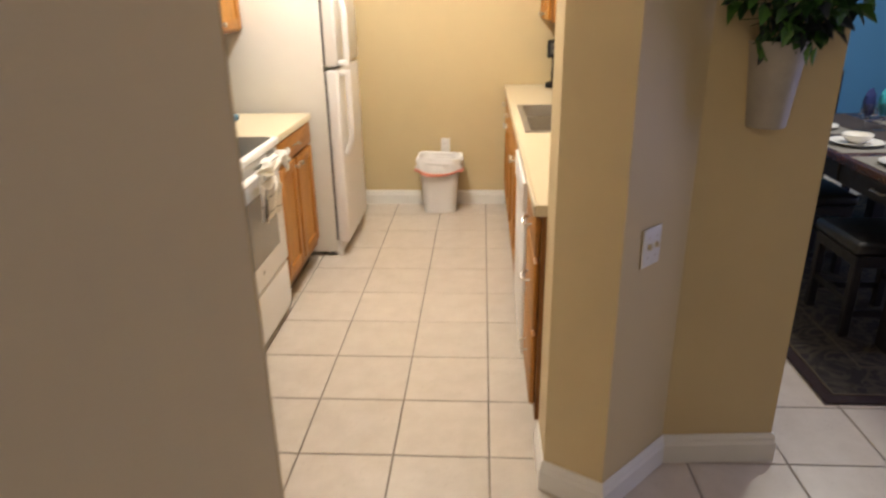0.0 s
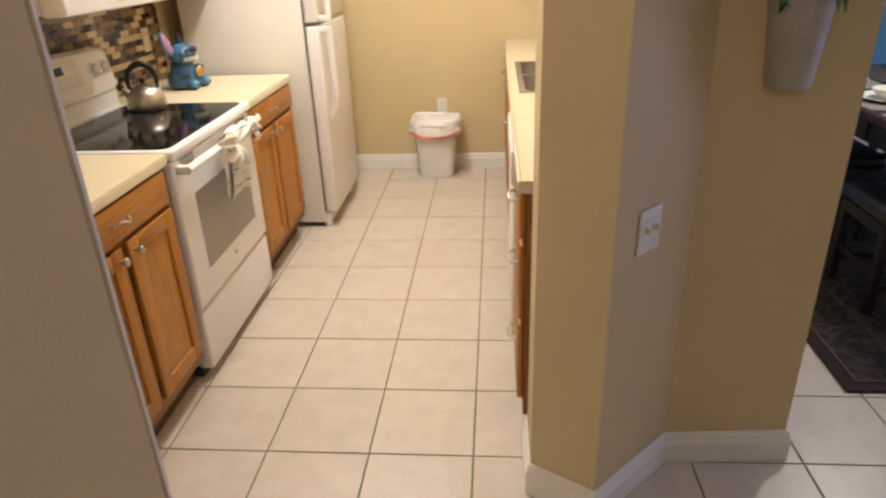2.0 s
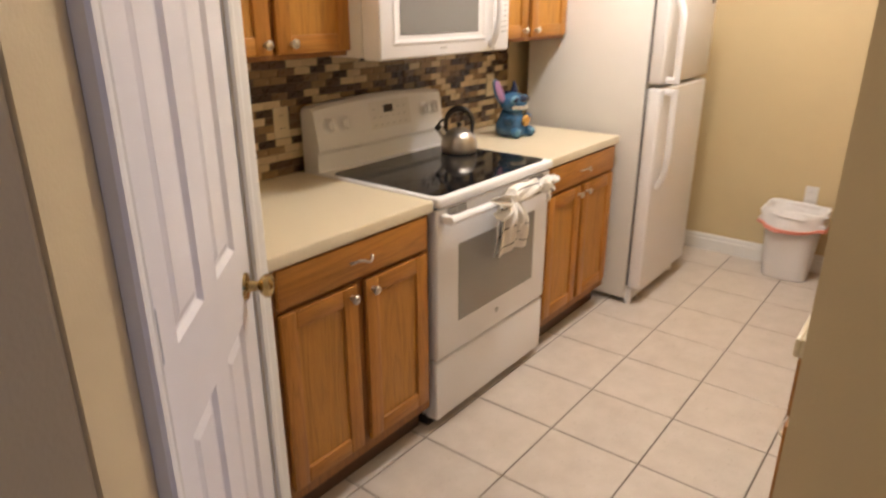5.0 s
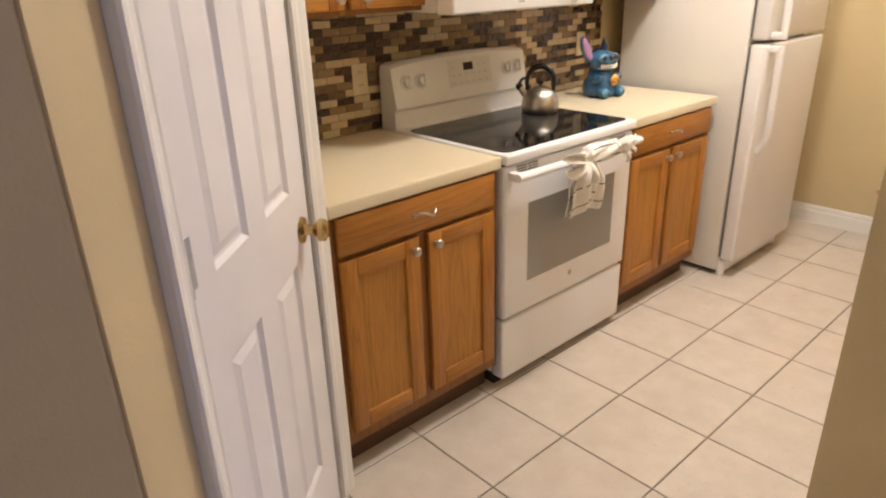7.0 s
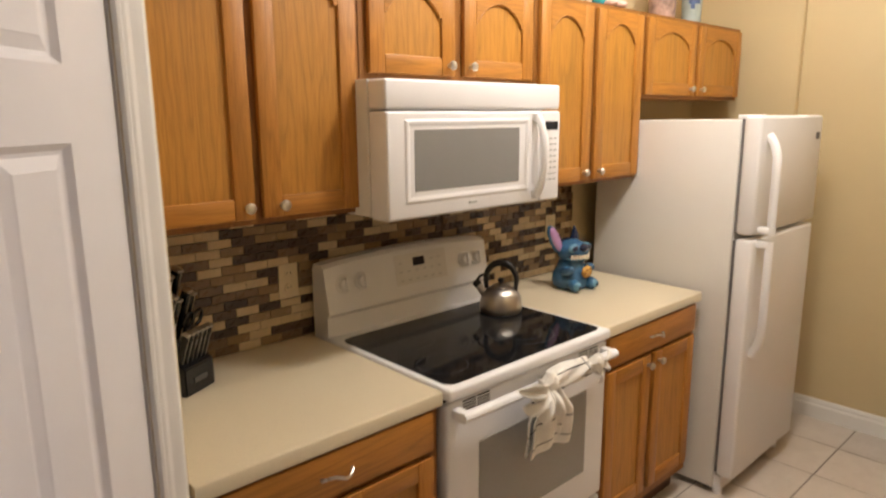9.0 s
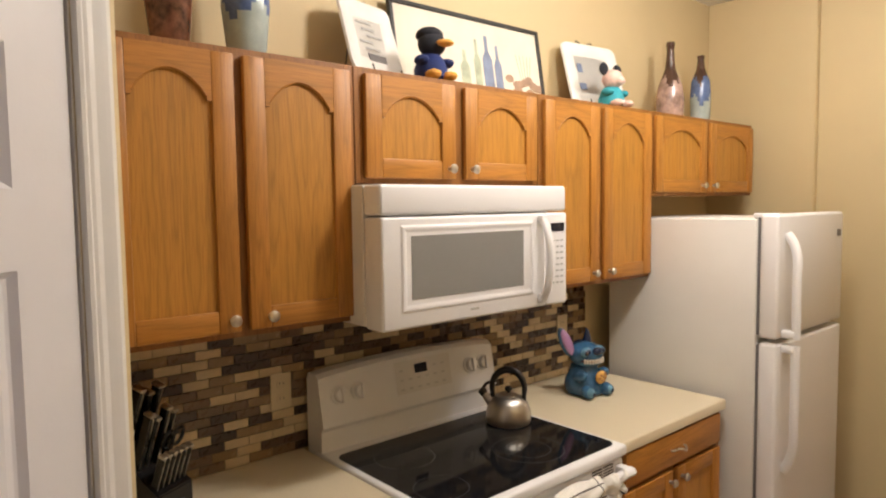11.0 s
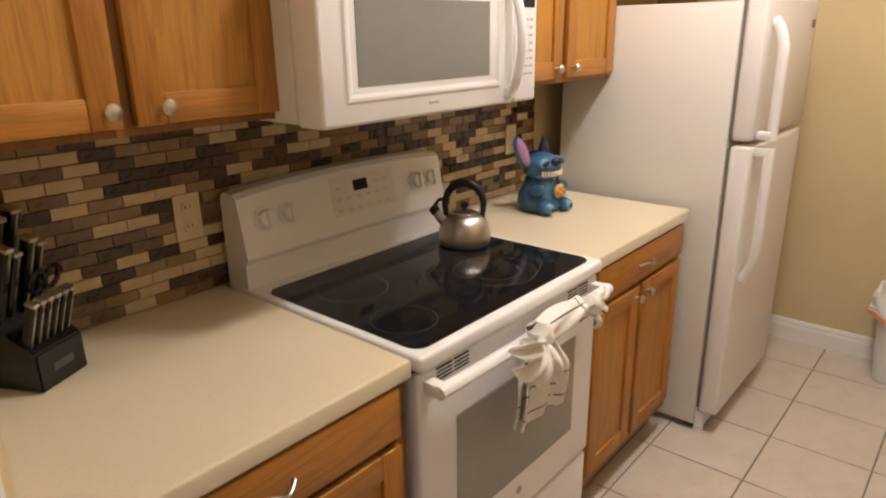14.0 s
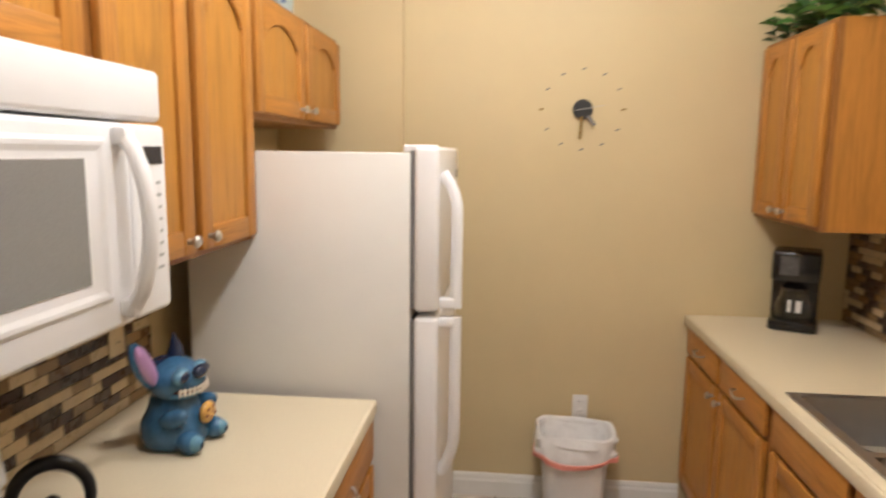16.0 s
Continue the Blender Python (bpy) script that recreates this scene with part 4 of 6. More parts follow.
# ---- blue ceramic jar: one plain mesh ----
def animal_jar(m):
    bm = bmesh.new()

    def add(mat, fn):
        before = set(bm.faces)
        fn()
        for f in set(bm.faces) - before:
            f.material_index = mat

    add(0, lambda: lathe(bm, [(0.054, 0.0), (0.068, 0.008), (0.075, 0.030), (0.071, 0.058), (0.058, 0.082), (0.053, 0.098), (0.049, 0.112), (0.043, 0.120)], 0, 0, 32))
    add(0, lambda: ball(bm, (0, -0.004, 0.150), 0.066, 0.056, 0.048, 28))
    add(0, lambda: ball(bm, (0, -0.030, 0.152), 0.052, 0.042, 0.030, 24))
    add(5, lambda: ball(bm, (0, -0.030, 0.124), 0.052, 0.036, 0.014, 24))
    add(6, lambda: ball(bm, (0, -0.034, 0.1335), 0.050, 0.0375, 0.0085, 24))
    add(1, lambda: ball(bm, (0, -0.068, 0.171), 0.023, 0.014, 0.015, 18))
    for k in range(11):
        g = radians(-66 + 13.2 * k)
        for z, h in ((0.1375, 0.0055), (0.1290, 0.0045)):
            add(3, lambda: ball(bm, (0.0495 * math.sin(g), -0.034 - 0.0375 * math.cos(g), z), 0.0042, 0.0036, h, 8))
    for s in (-1, 1):
        add(5, lambda: ball(bm, (s * 0.036, -0.045, 0.168), 0.024, 0.016, 0.017, 18, Matrix.Rotation(s * radians(18), 4, "Y")))
        add(1, lambda: ball(bm, (s * 0.037, -0.0505, 0.168), 0.018, 0.0135, 0.0125, 16, Matrix.Rotation(s * radians(18), 4, "Y")))
        add(0, lambda: ball(bm, (s * 0.045, -0.066, 0.024), 0.024, 0.030, 0.025, 16))
        add(5, lambda: ball(bm, (s * 0.047, -0.078, 0.025), 0.019, 0.022, 0.020, 16))
        add(1, lambda: ball(bm, (s * 0.047, -0.0885, 0.024), 0.011, 0.0125, 0.012, 14))
        add(0, lambda: ball(bm, (s * 0.056, -0.036, 0.078), 0.018, 0.036, 0.020, 16, Matrix.Rotation(radians(-22), 4, "X")))
    tilt = Matrix.Rotation(radians(-30), 4, "Y")
    add(0, lambda: ball(bm, (-0.088, 0.006, 0.202), 0.026, 0.011, 0.066, 18, tilt))
    add(2, lambda: ball(bm, (-0.086, -0.0015, 0.202), 0.020, 0.009, 0.058, 18, tilt))
    add(1, lambda: tube(bm, [(0.018, 0.008, 0.180), (0.026, 0.010, 0.212), (0.022, 0.012, 0.246)], [0.022, 0.015, 0.002], 12))
    add(1, lambda: ball(bm, (0.0, 0.018, 0.178), 0.040, 0.034, 0.022, 18))
    add(4, lambda: ball(bm, (0.010, -0.076, 0.075), 0.027, 0.012, 0.025, 16))
    for x, z in ((0.000, 0.084), (0.018, 0.088), (0.024, 0.070), (0.006, 0.066), (-0.006, 0.072), (0.012, 0.077)):
        add(6, lambda: ball(bm, (x, -0.0865, z), 0.0036, 0.0028, 0.0036, 8))
    ob = new("cookie_jar", mesh_of("cookie_jar", bm, [M["blue_glaze"], M["dark_glaze"], M["lilac_glaze"], M["cream_glaze"], M["cookie"], M["pale_glaze"], M["brown_glaze"]]))
    ob.matrix_world = m
    return tagged(ob, "blue glazed ceramic animal-shaped cookie jar on the counter", "cookie jar")


animal_jar(pose(-1.075, 3.405, 0.9145, 0, 0, 82) @ Matrix.Scale(1.08, 4))


# ---- knife block ----
def knife_block(m):
    root = thing("knife_block", "black wooden knife block full of knives", "knife block", m)
    bm = bmesh.new()
    # side outline (depth, height): slanted back block with a low front step
    out = [(-0.065, 0.0), (-0.065, 0.070), (-0.020, 0.100), (-0.012, 0.100), (0.045, 0.175), (0.075, 0.160), (0.065, 0.0)]
    a = [bm.verts.new((-0.052, y, z)) for y, z in out]
    b = [bm.verts.new((0.052, y, z)) for y, z in out]
    bm.faces.new(a)
    bm.faces.new(b[::-1])
    for k in range(len(out)):
        j = (k + 1) % len(out)
        bm.faces.new((a[k], a[j], b[j], b[k]))
    bmesh.ops.bevel(bm, geom=list(bm.edges), offset=0.003, segments=2, affect="EDGES")
    part("block", bm, M["gloss_black"], root)
    part("nameplate", B(-0.022, 0.022, -0.0665, -0.0640, 0.028, 0.042), M["panel_grey"], root)

    def knife(x, y, z, length, w, d):
        bm = bmesh.new()
        box(bm, -w, w, -d, d, 0, length, 0.003, 1)
        k = part("knife", bm, M["gloss_black"], root, "black knife handle with a steel butt")
        k.matrix_parent_inverse = Matrix.Identity(4)
        k.matrix_basis = pose(x, y, z, 20, 0, 0)
        bm = bmesh.new()
        box(bm, -w * 1.15, w * 1.15, -d * 1.1, d * 1.1, length - 0.005, length + 0.003, 0.002)
        box(bm, -w * 0.22, w * 0.22, -d * 1.1, d * 1.1, 0.0, length - 0.005)
        part("bolster", bm, M["chrome"], k)

    for i in range(6):
        knife(-0.041 + 0.0164 * i, -0.040, 0.078, 0.085, 0.0052, 0.009)
    for i, L in enumerate((0.135, 0.12, 0.14, 0.125)):
        knife(-0.038 + 0.024 * i, 0.010 + 0.004 * (i % 2), 0.122, L, 0.007, 0.012)
    for i, L in enumerate((0.155, 0.140, 0.150)):
        knife(-0.036 + 0.028 * i, 0.046, 0.158, L, 0.008, 0.013)
    bm = bmesh.new()
    for cx in (-0.016, 0.016):
        pts = [(0.036 + cx + 0.015 * math.cos(2 * math.pi * k / 14), 0.0, 0.03 + 0.022 * math.sin(2 * math.pi * k / 14)) for k in range(15)]
        tube(bm, pts, 0.0045, 8)
    box(bm, 0.030, 0.042, -0.003, 0.003, -0.03, 0.012)
    s = part("scissors", bm, M["gloss_black"], root, "black looped scissor handles")
    s.matrix_basis = pose(0.004, -0.012, 0.140, 20, 0, 0)
    return root


knife_block(pose(-1.170, 1.758, 0.9145, 0, 0, 118) @ Matrix.Scale(1.1, 4))


# ---- tied dish towel on the oven handle ----
def towel(m):
    """Local x along the handle, -y out, z 0 at the handle's middle."""
    root = thing("dish_towel", "cream dish towel with black stripes tied on the oven handle", "dish towel", m)

    def sheet(name, fn, nu, nv, thick=0.0035, lines=(), cross=()):
        bm = bmesh.new()
        g = [[bm.verts.new(fn(i / nu, j / nv)) for j in range(nv + 1)] for i in range(nu + 1)]
        for i in range(nu):
            for j in range(nv):
                f = bm.faces.new((g[i][j], g[i + 1][j], g[i + 1][j + 1], g[i][j + 1]))
                if any(abs((j + 0.5) / nv - q) < 0.5 / nv + 1e-6 for q in lines) or any(abs((i + 0.5) / nu - q) < 0.5 / nu + 1e-6 for q in cross):
                    f.material_index = 1
        bmesh.ops.recalc_face_normals(bm, faces=bm.faces)
        bmesh.ops.solidify(bm, geom=bm.faces[:], thickness=thick)
        return part(name, bm, [M["cloth"], M["cloth_line"]], root)

    # hanging tail with folds, narrow at the knot
    def tail(u, v):
        w = 0.030 + 0.052 * min(1.0, v * 2.2)
        x = (u - 0.5) * 2 * w + 0.015 * v
        y = -0.030 - 0.013 * math.cos(u * math.pi * 4.5) * (1 - 0.45 * v) - 0.012 * math.sin(v * math.pi)
        return (x, y, 0.012 - 0.172 * v - 0.006 * math.sin(u * 9))

    sheet("tail", tail, 44, 48, lines=(0.52, 0.84), cross=(0.12,))

    def under(u, v):
        x, y, z = tail(u, v)
        return (x * 0.9 - 0.014, y + 0.012, z + 0.004)

    sheet("tail", under, 36, 48, lines=(0.68,))

    def fan(side):
        def fn(u, v):
            a = radians(-112 + 135 * u)
            r = 0.016 + (0.088 + 0.014 * math.sin(u * 23)) * v
            x = side * r * math.cos(a)
            z = 0.018 + r * math.sin(a) * 0.8
            y = -0.036 - 0.030 * abs(math.sin(u * math.pi * 4.5)) * v - 0.022 * math.sin(math.pi * v)
            return (x, y, z)
        return fn

    sheet("bow", fan(-1), 60, 24, cross=(0.31, 0.72))

    def band(u, v):
        a = 2 * math.pi * v
        r = 0.024 + 0.003 * math.sin(5 * a + 7 * u) + 0.004 * math.sin(math.pi * u)
        return (0.022 + 0.165 * u, -0.006 + r * math.cos(a) * 1.05, 0.002 + r * math.sin(a))

    sheet("band", band, 40, 48, lines=(0.36, 0.60), cross=(0.86,))
    for cx, cz in ((0.010, 0.010), (0.205, 0.008)):
        bm = bmesh.new()
        vs = ball(bm, (cx, -0.028, cz), 0.025, 0.020, 0.026, 16)
        for v in vs:
            v.co += 0.004 * Vector((math.sin(v.co.z * 260), 0, math.sin(v.co.x * 240)))
        part("knot", bm, M["cloth"], root)

    def fan2(u, v):
        a = radians(-85 + 120 * u)
        r = 0.014 + 0.055 * v
        return (0.205 + 0.8 * r * math.cos(a), -0.030 - 0.010 * math.sin(u * math.pi * 5) * v - 0.012 * math.sin(math.pi * v), 0.006 + r * math.sin(a) * 0.8)

    sheet("bow", fan2, 40, 20, cross=(0.4,))
    return root


towel(at_left(-0.590, 2.595, 0.852) @ Matrix.Scale(1.22, 4))


# ---- outlet and switch plates ----
def outlet(name, m, mat, label, w=0.070, h=0.115):
    """A duplex wall outlet, local front -y."""
    root = thing(name, label, "outlet", m, "wall outlets")
    part("cover", box(bmesh.new(), -w / 2, w / 2, -0.006, 0.0, -h / 2, h / 2, 0.003, 2), mat, root)
    for z in (-0.024, 0.024):
        bm = bmesh.new()
        lathe(bm, [(0.0165, 0.0), (0.0165, 0.0082), (0.015, 0.0085)], 0, 0, 20)
        bmesh.ops.rotate(bm, verts=bm.verts, cent=(0, 0, 0), matrix=Matrix.Rotation(math.pi / 2, 3, "X"))
        bmesh.ops.translate(bm, verts=bm.verts, vec=(0, 0, z))
        r = part("receptacle", bm, mat, root)
        for x in (-0.006, 0.006):
            part("slot", B(x - 0.001, x + 0.001, -0.0090, -0.0080, z - 0.001, z + 0.007), M["vent"], r)
    return root


outlet("wall_outlet", at_left(XL + 0.0095, 2.185, 1.115), M["ivory"], "ivory duplex outlet on the mosaic backsplash")
outlet("wall_outlet", at_left(XL + 0.0095, 3.56, 1.13), M["ivory"], "ivory duplex outlet behind the blue jar")
outlet("wall_outlet", at_right(XR - 0.0095, 4.47, 1.085), M["ivory"], "ivory duplex outlet beside the coffee maker")
outlet("wall_outlet", pose(0.072, YF - 0.0005, 0.462), M["plate_white"], "white duplex outlet low on the end wall")


def switch_plate():
    d = Vector((0.978 - 0.730, 1.872 - 1.618)).normalized()
    m = Matrix.Translation((0.730 + 0.140 * d.x + 0.0008 * d.y, 1.618 + 0.140 * d.y - 0.0008 * d.x, 0.866)) @ Matrix.Rotation(math.atan2(d.y, d.x), 4, "Z")
    root = thing("switch_plate", "white two-gang light switch plate", "light switch", m)
    part("cover", box(bmesh.new(), -0.046, 0.046, -0.006, 0.0, -0.058, 0.058, 0.003, 2), M["plate_white"], root)
    for x in (-0.019, 0.019):
        bm = box(bmesh.new(), x - 0.005, x + 0.005, -0.017, -0.005, -0.004, 0.012, 0.002)
        part("toggle", bm, M["ivory"], root, "ivory toggle")
        for z in (-0.030, 0.030):
            bm = bmesh.new()
            lathe(bm, [(0.0032, 0.0), (0.0032, 0.0072), (0.002, 0.0076)], 0, 0, 10)
            bmesh.ops.rotate(bm, verts=bm.verts, cent=(0, 0, 0), matrix=Matrix.Rotation(math.pi / 2, 3, "X"))
            bmesh.ops.translate(bm, verts=bm.verts, vec=(x, 0, z))
            part("screw", bm, M["chrome"], root)


switch_plate()


# ---- stick-on wall clock ----
def wall_clock():
    root = thing("wall_clock", "stick-on wall clock with a black hub", "clock", pose(0.028, YF - 0.0008, 1.812))

    def plate(bm, cx, cz, w, h, ang, y0, y1):
        c, s = math.cos(ang), math.sin(ang)
        prism(bm, [(cx + c * x - s * z, cz + s * x + c * z) for x, z in ((-w, -h), (w, -h), (w, h), (-w, h))], y0, y1)

    bm = bmesh.new()
    lathe(bm, [(0.043, 0.0), (0.043, 0.016), (0.039, 0.022), (0.001, 0.023)], 0, 0, 32)
    bmesh.ops.rotate(bm, verts=bm.verts, cent=(0, 0, 0), matrix=Matrix.Rotation(math.pi / 2, 3, "X"))
    part("hub", bm, M["black"], root)
    for k in range(12):
        a = math.pi / 2 - 2 * math.pi * k / 12
        bm = bmesh.new()
        plate(bm, 0.176 * math.cos(a), 0.172 * math.sin(a), 0.0095, 0.003, radians(25 if k not in (3, 9) else 8), -0.004, 0.0)
        part("hour_mark", bm, M["brass"] if k in (3, 9) else M["gasket"], root)
    bm = bmesh.new()
    plate(bm, -0.008, -0.080, 0.006, 0.048, radians(-3), -0.0275, -0.0255)
    part("minute_hand", bm, M["brass"], root)
    bm = bmesh.new()
    plate(bm, 0.036, -0.048, 0.0075, 0.026, radians(36), -0.0255, -0.0235)
    part("hour_hand", bm, M["gasket"], root)
    bm = bmesh.new()
    plate(bm, 0.030, 0.006, 0.062, 0.0012, radians(10), -0.0290, -0.0280)
    part("second_hand", bm, M["chrome"], root)


wall_clock()


# ---- waste bin ----
def waste_bin(m):
    root = thing("waste_bin", "white plastic waste bin with a white bag", "waste bin", m)

    def ring(bm, hx, hy, z, n=40, wob=0.0, ph=0.0, cx=0.0):
        out = []
        for k in range(n):
            a = 2 * math.pi * k / n
            c, s = math.cos(a), math.sin(a)
            p = 2 / 3.4
            x = hx * math.copysign(abs(c) ** p, c)
            y = hy * math.copysign(abs(s) ** p, s)
            q = 1 + wob * (math.sin(5 * a + ph) + 0.6 * math.sin(11 * a + 2 * ph))
            out.append(bm.verts.new((x * q, y * q, z + wob * 0.30 * math.sin(3 * a + ph))))
        return out

    def skin(bm, rings):
        for a, b in zip(rings, rings[1:]):
            n = len(a)
            for k in range(n):
                bm.faces.new((a[k], a[(k + 1) % n], b[(k + 1) % n], b[k]))

    bm = bmesh.new()
    rs = [ring(bm, 0.122, 0.088, 0.0), ring(bm, 0.128, 0.094, 0.006), ring(bm, 0.160, 0.122, 0.40), ring(bm, 0.166, 0.128, 0.404), ring(bm, 0.166, 0.128, 0.412), ring(bm, 0.158, 0.120, 0.412), ring(bm, 0.120, 0.086, 0.012)]
    skin(bm, rs)
    bm.faces.new(rs[0][::-1])
    bm.faces.new(rs[-1])
    part("bucket", bm, M["bin"], root)
    bm = bmesh.new()
    rs = [ring(bm, 0.112, 0.080, 0.10, wob=0.03, ph=1), ring(bm, 0.150, 0.112, 0.38, wob=0.012, ph=2), ring(bm, 0.163, 0.125, 0.424, wob=0.010, ph=0.4), ring(bm, 0.178, 0.138, 0.426, wob=0.022, ph=1.2), ring(bm, 0.186, 0.147, 0.400, wob=0.034, ph=2.6), ring(bm, 0.180, 0.141, 0.372, wob=0.028, ph=0.9), ring(bm, 0.186, 0.147, 0.345, wob=0.036, ph=3.4), ring(bm, 0.180, 0.142, 0.318, wob=0.026, ph=3.3)]
    skin(bm, rs)
    part("bag", bm, M["bag"], root, "crumpled thin white bin bag")
    bm = bmesh.new()
    rs = [ring(bm, 0.181, 0.143, 0.330, wob=0.042, ph=3.3), ring(bm, 0.189, 0.150, 0.329, wob=0.042, ph=3.2), ring(bm, 0.187, 0.148, 0.310, wob=0.046, ph=3.7), ring(bm, 0.179, 0.141, 0.308, wob=0.042, ph=3.4)]
    skin(bm, rs + rs[:1])
    part("drawstring", bm, M["pink"], root, "pink plastic drawstring")


waste_bin(pose(0.035, 4.755, 0, 0, 0, 0) @ Matrix.Diagonal((0.95, 0.95, 1, 1)))


# ---- coffee maker ----
def coffee_maker(m):
    root = thing("coffee_maker", "black drip coffee maker with a glass carafe", "coffee maker", m)
    part("base", box(bmesh.new(), -0.095, 0.095, -0.115, 0.115, 0.0, 0.045, 0.012, 2), M["gloss_black"], root)
    part("column", box(bmesh.new(), -0.093, 0.093, 0.020, 0.115, 0.045, 0.27, 0.008, 2), M["gloss_black"], root)
    head = part("brew_head", box(bmesh.new(), -0.095, 0.095, -0.100, 0.115, 0.215, 0.345, 0.014, 2), M["gloss_black"], root)
    part("panel", box(bmesh.new(), -0.062, 0.010, -0.1025, -0.098, 0.245, 0.325, 0.001), M["panel_grey"], head, "grey control panel")
    bm = bmesh.new()
    lathe(bm, [(0.060, 0.047), (0.070, 0.060), (0.072, 0.110), (0.055, 0.160), (0.050, 0.180)], 0, -0.045, 28)
    car = part("carafe", bm, M["glass"], root, "glass carafe")
    bm = bmesh.new()
    tube(bm, [(0.0, -0.095, 0.172), (0.0, -0.128, 0.165), (0.0, -0.132, 0.115), (0.0, -0.112, 0.080)], 0.009, 10)
    lathe(bm, [(0.051, 0.176), (0.053, 0.186), (0.030, 0.196), (0.004, 0.197)], 0, -0.045, 24)
    part("handle", bm, M["gloss_black"], car)
    part("label", box(bmesh.new(), -0.022, 0.030, -0.1200, -0.1185, 0.088, 0.140, 0.0005), M["plate_white"], car)


coffee_maker(pose(0.915, 4.775, CTR + 0.0005, 0, 0, -24) @ Matrix.Scale(0.94, 4))


# ---- leaves ----
def leaf_meshes(mats):
    out = []
    for mat in mats:
        for w, fold in ((0.42, 0.16), (0.62, 0.10)):
            bm = bmesh.new()
            n = 5
            mid = [bm.verts.new((0, k / n, -0.16 * (k / n) ** 2)) for k in range(n + 1)]
            for s in (-1, 1):
                lobes = [0.0, 0.55, 1.0, 0.72, 0.46, 0.0]
                edge = [mid[0]] + [bm.verts.new((s * w * 0.5 * lobes[k], k / n + (0.05 if k == 2 else 0), fold * lobes[k] - 0.16 * (k / n) ** 2)) for k in range(1, n)] + [mid[n]]
                for k in range(n):
                    vs = [mid[k], mid[k + 1], edge[k + 1], edge[k]]
                    vs = list(dict.fromkeys(vs))
                    if len(vs) > 2:
                        bm.faces.new(vs if s > 0 else vs[::-1])
            out.append(mesh_of("leaf", bm, mat))
    return out


def scatter_leaves(parent, meshes, rng, count, spot, size, out):
    for _ in range(count):
        p, d = spot(rng)
        o = new("leaf", rng.choice(meshes))
        o.parent = parent
        q = Vector(d).normalized().to_track_quat("Y", "Z")
        s = rng.uniform(*size)
        o.matrix_basis = Matrix.Translation(p) @ q.to_matrix().to_4x4() @ Matrix.Rotation(rng.uniform(-0.8, 0.8), 4, "Y") @ Matrix.Diagonal((s, s, s, 1))


# wall planter on the dividing wall
def wall_planter():
    root = thing("wall_planter", "pale metal wall planter with dark green ivy", "planter", pose(1.158, 1.882, 1.175) @ Matrix.Diagonal((0.9, 1, 1, 1)))
    bm = bmesh.new()
    n, rows = 20, []
    for z, w, d in ((0.0, 0.056, 0.062), (0.004, 0.060, 0.066), (0.10, 0.070, 0.080), (0.225, 0.084, 0.098), (0.230, 0.088, 0.102), (0.236, 0.088, 0.102), (0.236, 0.080, 0.094), (0.05, 0.058, 0.066)):
        rows.append([bm.verts.new((w * math.cos(math.pi + math.pi * k / n) , -0.002 + d * math.sin(math.pi + math.pi * k / n), z)) for k in range(n + 1)])
    for a, b in zip(rows, rows[1:]):
        for k in range(n):
            bm.faces.new((a[k], a[k + 1], b[k + 1], b[k]))
    for a, b in zip(rows, rows[1:]):
        bm.faces.new((a[0], b[0], b[n], a[n]))
    bm.faces.new(rows[0])
    bm.faces.new(rows[-1])
    part("pot", bm, M["zinc"], root)
    rng = random.Random(4)
    bm = bmesh.new()
    for k in range(26):
        a = rng.uniform(-1, 1)
        e = Vector((a * 0.17, -0.05 - rng.uniform(0, 0.08), rng.uniform(0.22, 0.48)))
        s = Vector((a * 0.04, -0.045, 0.20))
        tube(bm, [s, s.lerp(e, 0.5) + Vector((0, -0.02, 0.05)), e], 0.0018, 5)
    part("stems", bm, M["leaf"], root)
    meshes = leaf_meshes([M["leaf"], M["leaf"], M["leaf2"], M["leaf3"]])

    def spot(r):
        a = r.uniform(0, 2 * math.pi)
        q = r.random() ** 0.5
        x, z = 0.18 * q * math.cos(a) + 0.012, 0.372 + 0.135 * q * math.sin(a)
        y = -0.02 - r.random() * (0.135 * (1 - q * q) + 0.03)
        return (x, y, z), (x * 2 + r.uniform(-0.4, 0.4), -0.5 + r.uniform(-0.4, 0.3), (z - 0.35) * 3 + r.uniform(-0.6, 0.6))

    scatter_leaves(root, meshes, rng, 330, spot, (0.048, 0.085), 0)
    for x, z, s in ((0.045, 0.232, 0.055), (0.062, 0.225, 0.05)):
        o = new("leaf", meshes[4])
        o.parent = root
        o.matrix_basis = pose(x, -0.112, z, -75, 0, 10) @ Matrix.Diagonal((s, s, s, 1))


wall_planter()


def ivy_garland():
    root = thing("ivy_garland", "artificial green ivy lying on the wall cabinet", "artificial plant", pose(0.96, 4.58, 2.0755))
    rng = random.Random(9)
    bm = bmesh.new()
    pts = [(0.02 * math.sin(k * 1.3), -0.36 + 0.068 * k, 0.012 + 0.006 * (k % 2)) for k in range(11)]
    tube(bm, pts, 0.004, 6)
    part("stem", bm, M["leaf"], root)
    meshes = leaf_meshes([M["leaf"], M["leaf2"]])

    def spot(r):
        y = r.uniform(-0.38, 0.36)
        x = r.uniform(-0.17, 0.06)
        z = 0.015 + r.random() * 0.10
        return (x, y, z), (x * 4 + r.uniform(-0.8, 0.3), r.uniform(-1, 1), r.uniform(0.0, 0.6))

    scatter_leaves(root, meshes, rng, 260, spot, (0.055, 0.10), 0)


ivy_garland()


# ---- on top of the wall cabinets ----
TOPZ = 2.0755


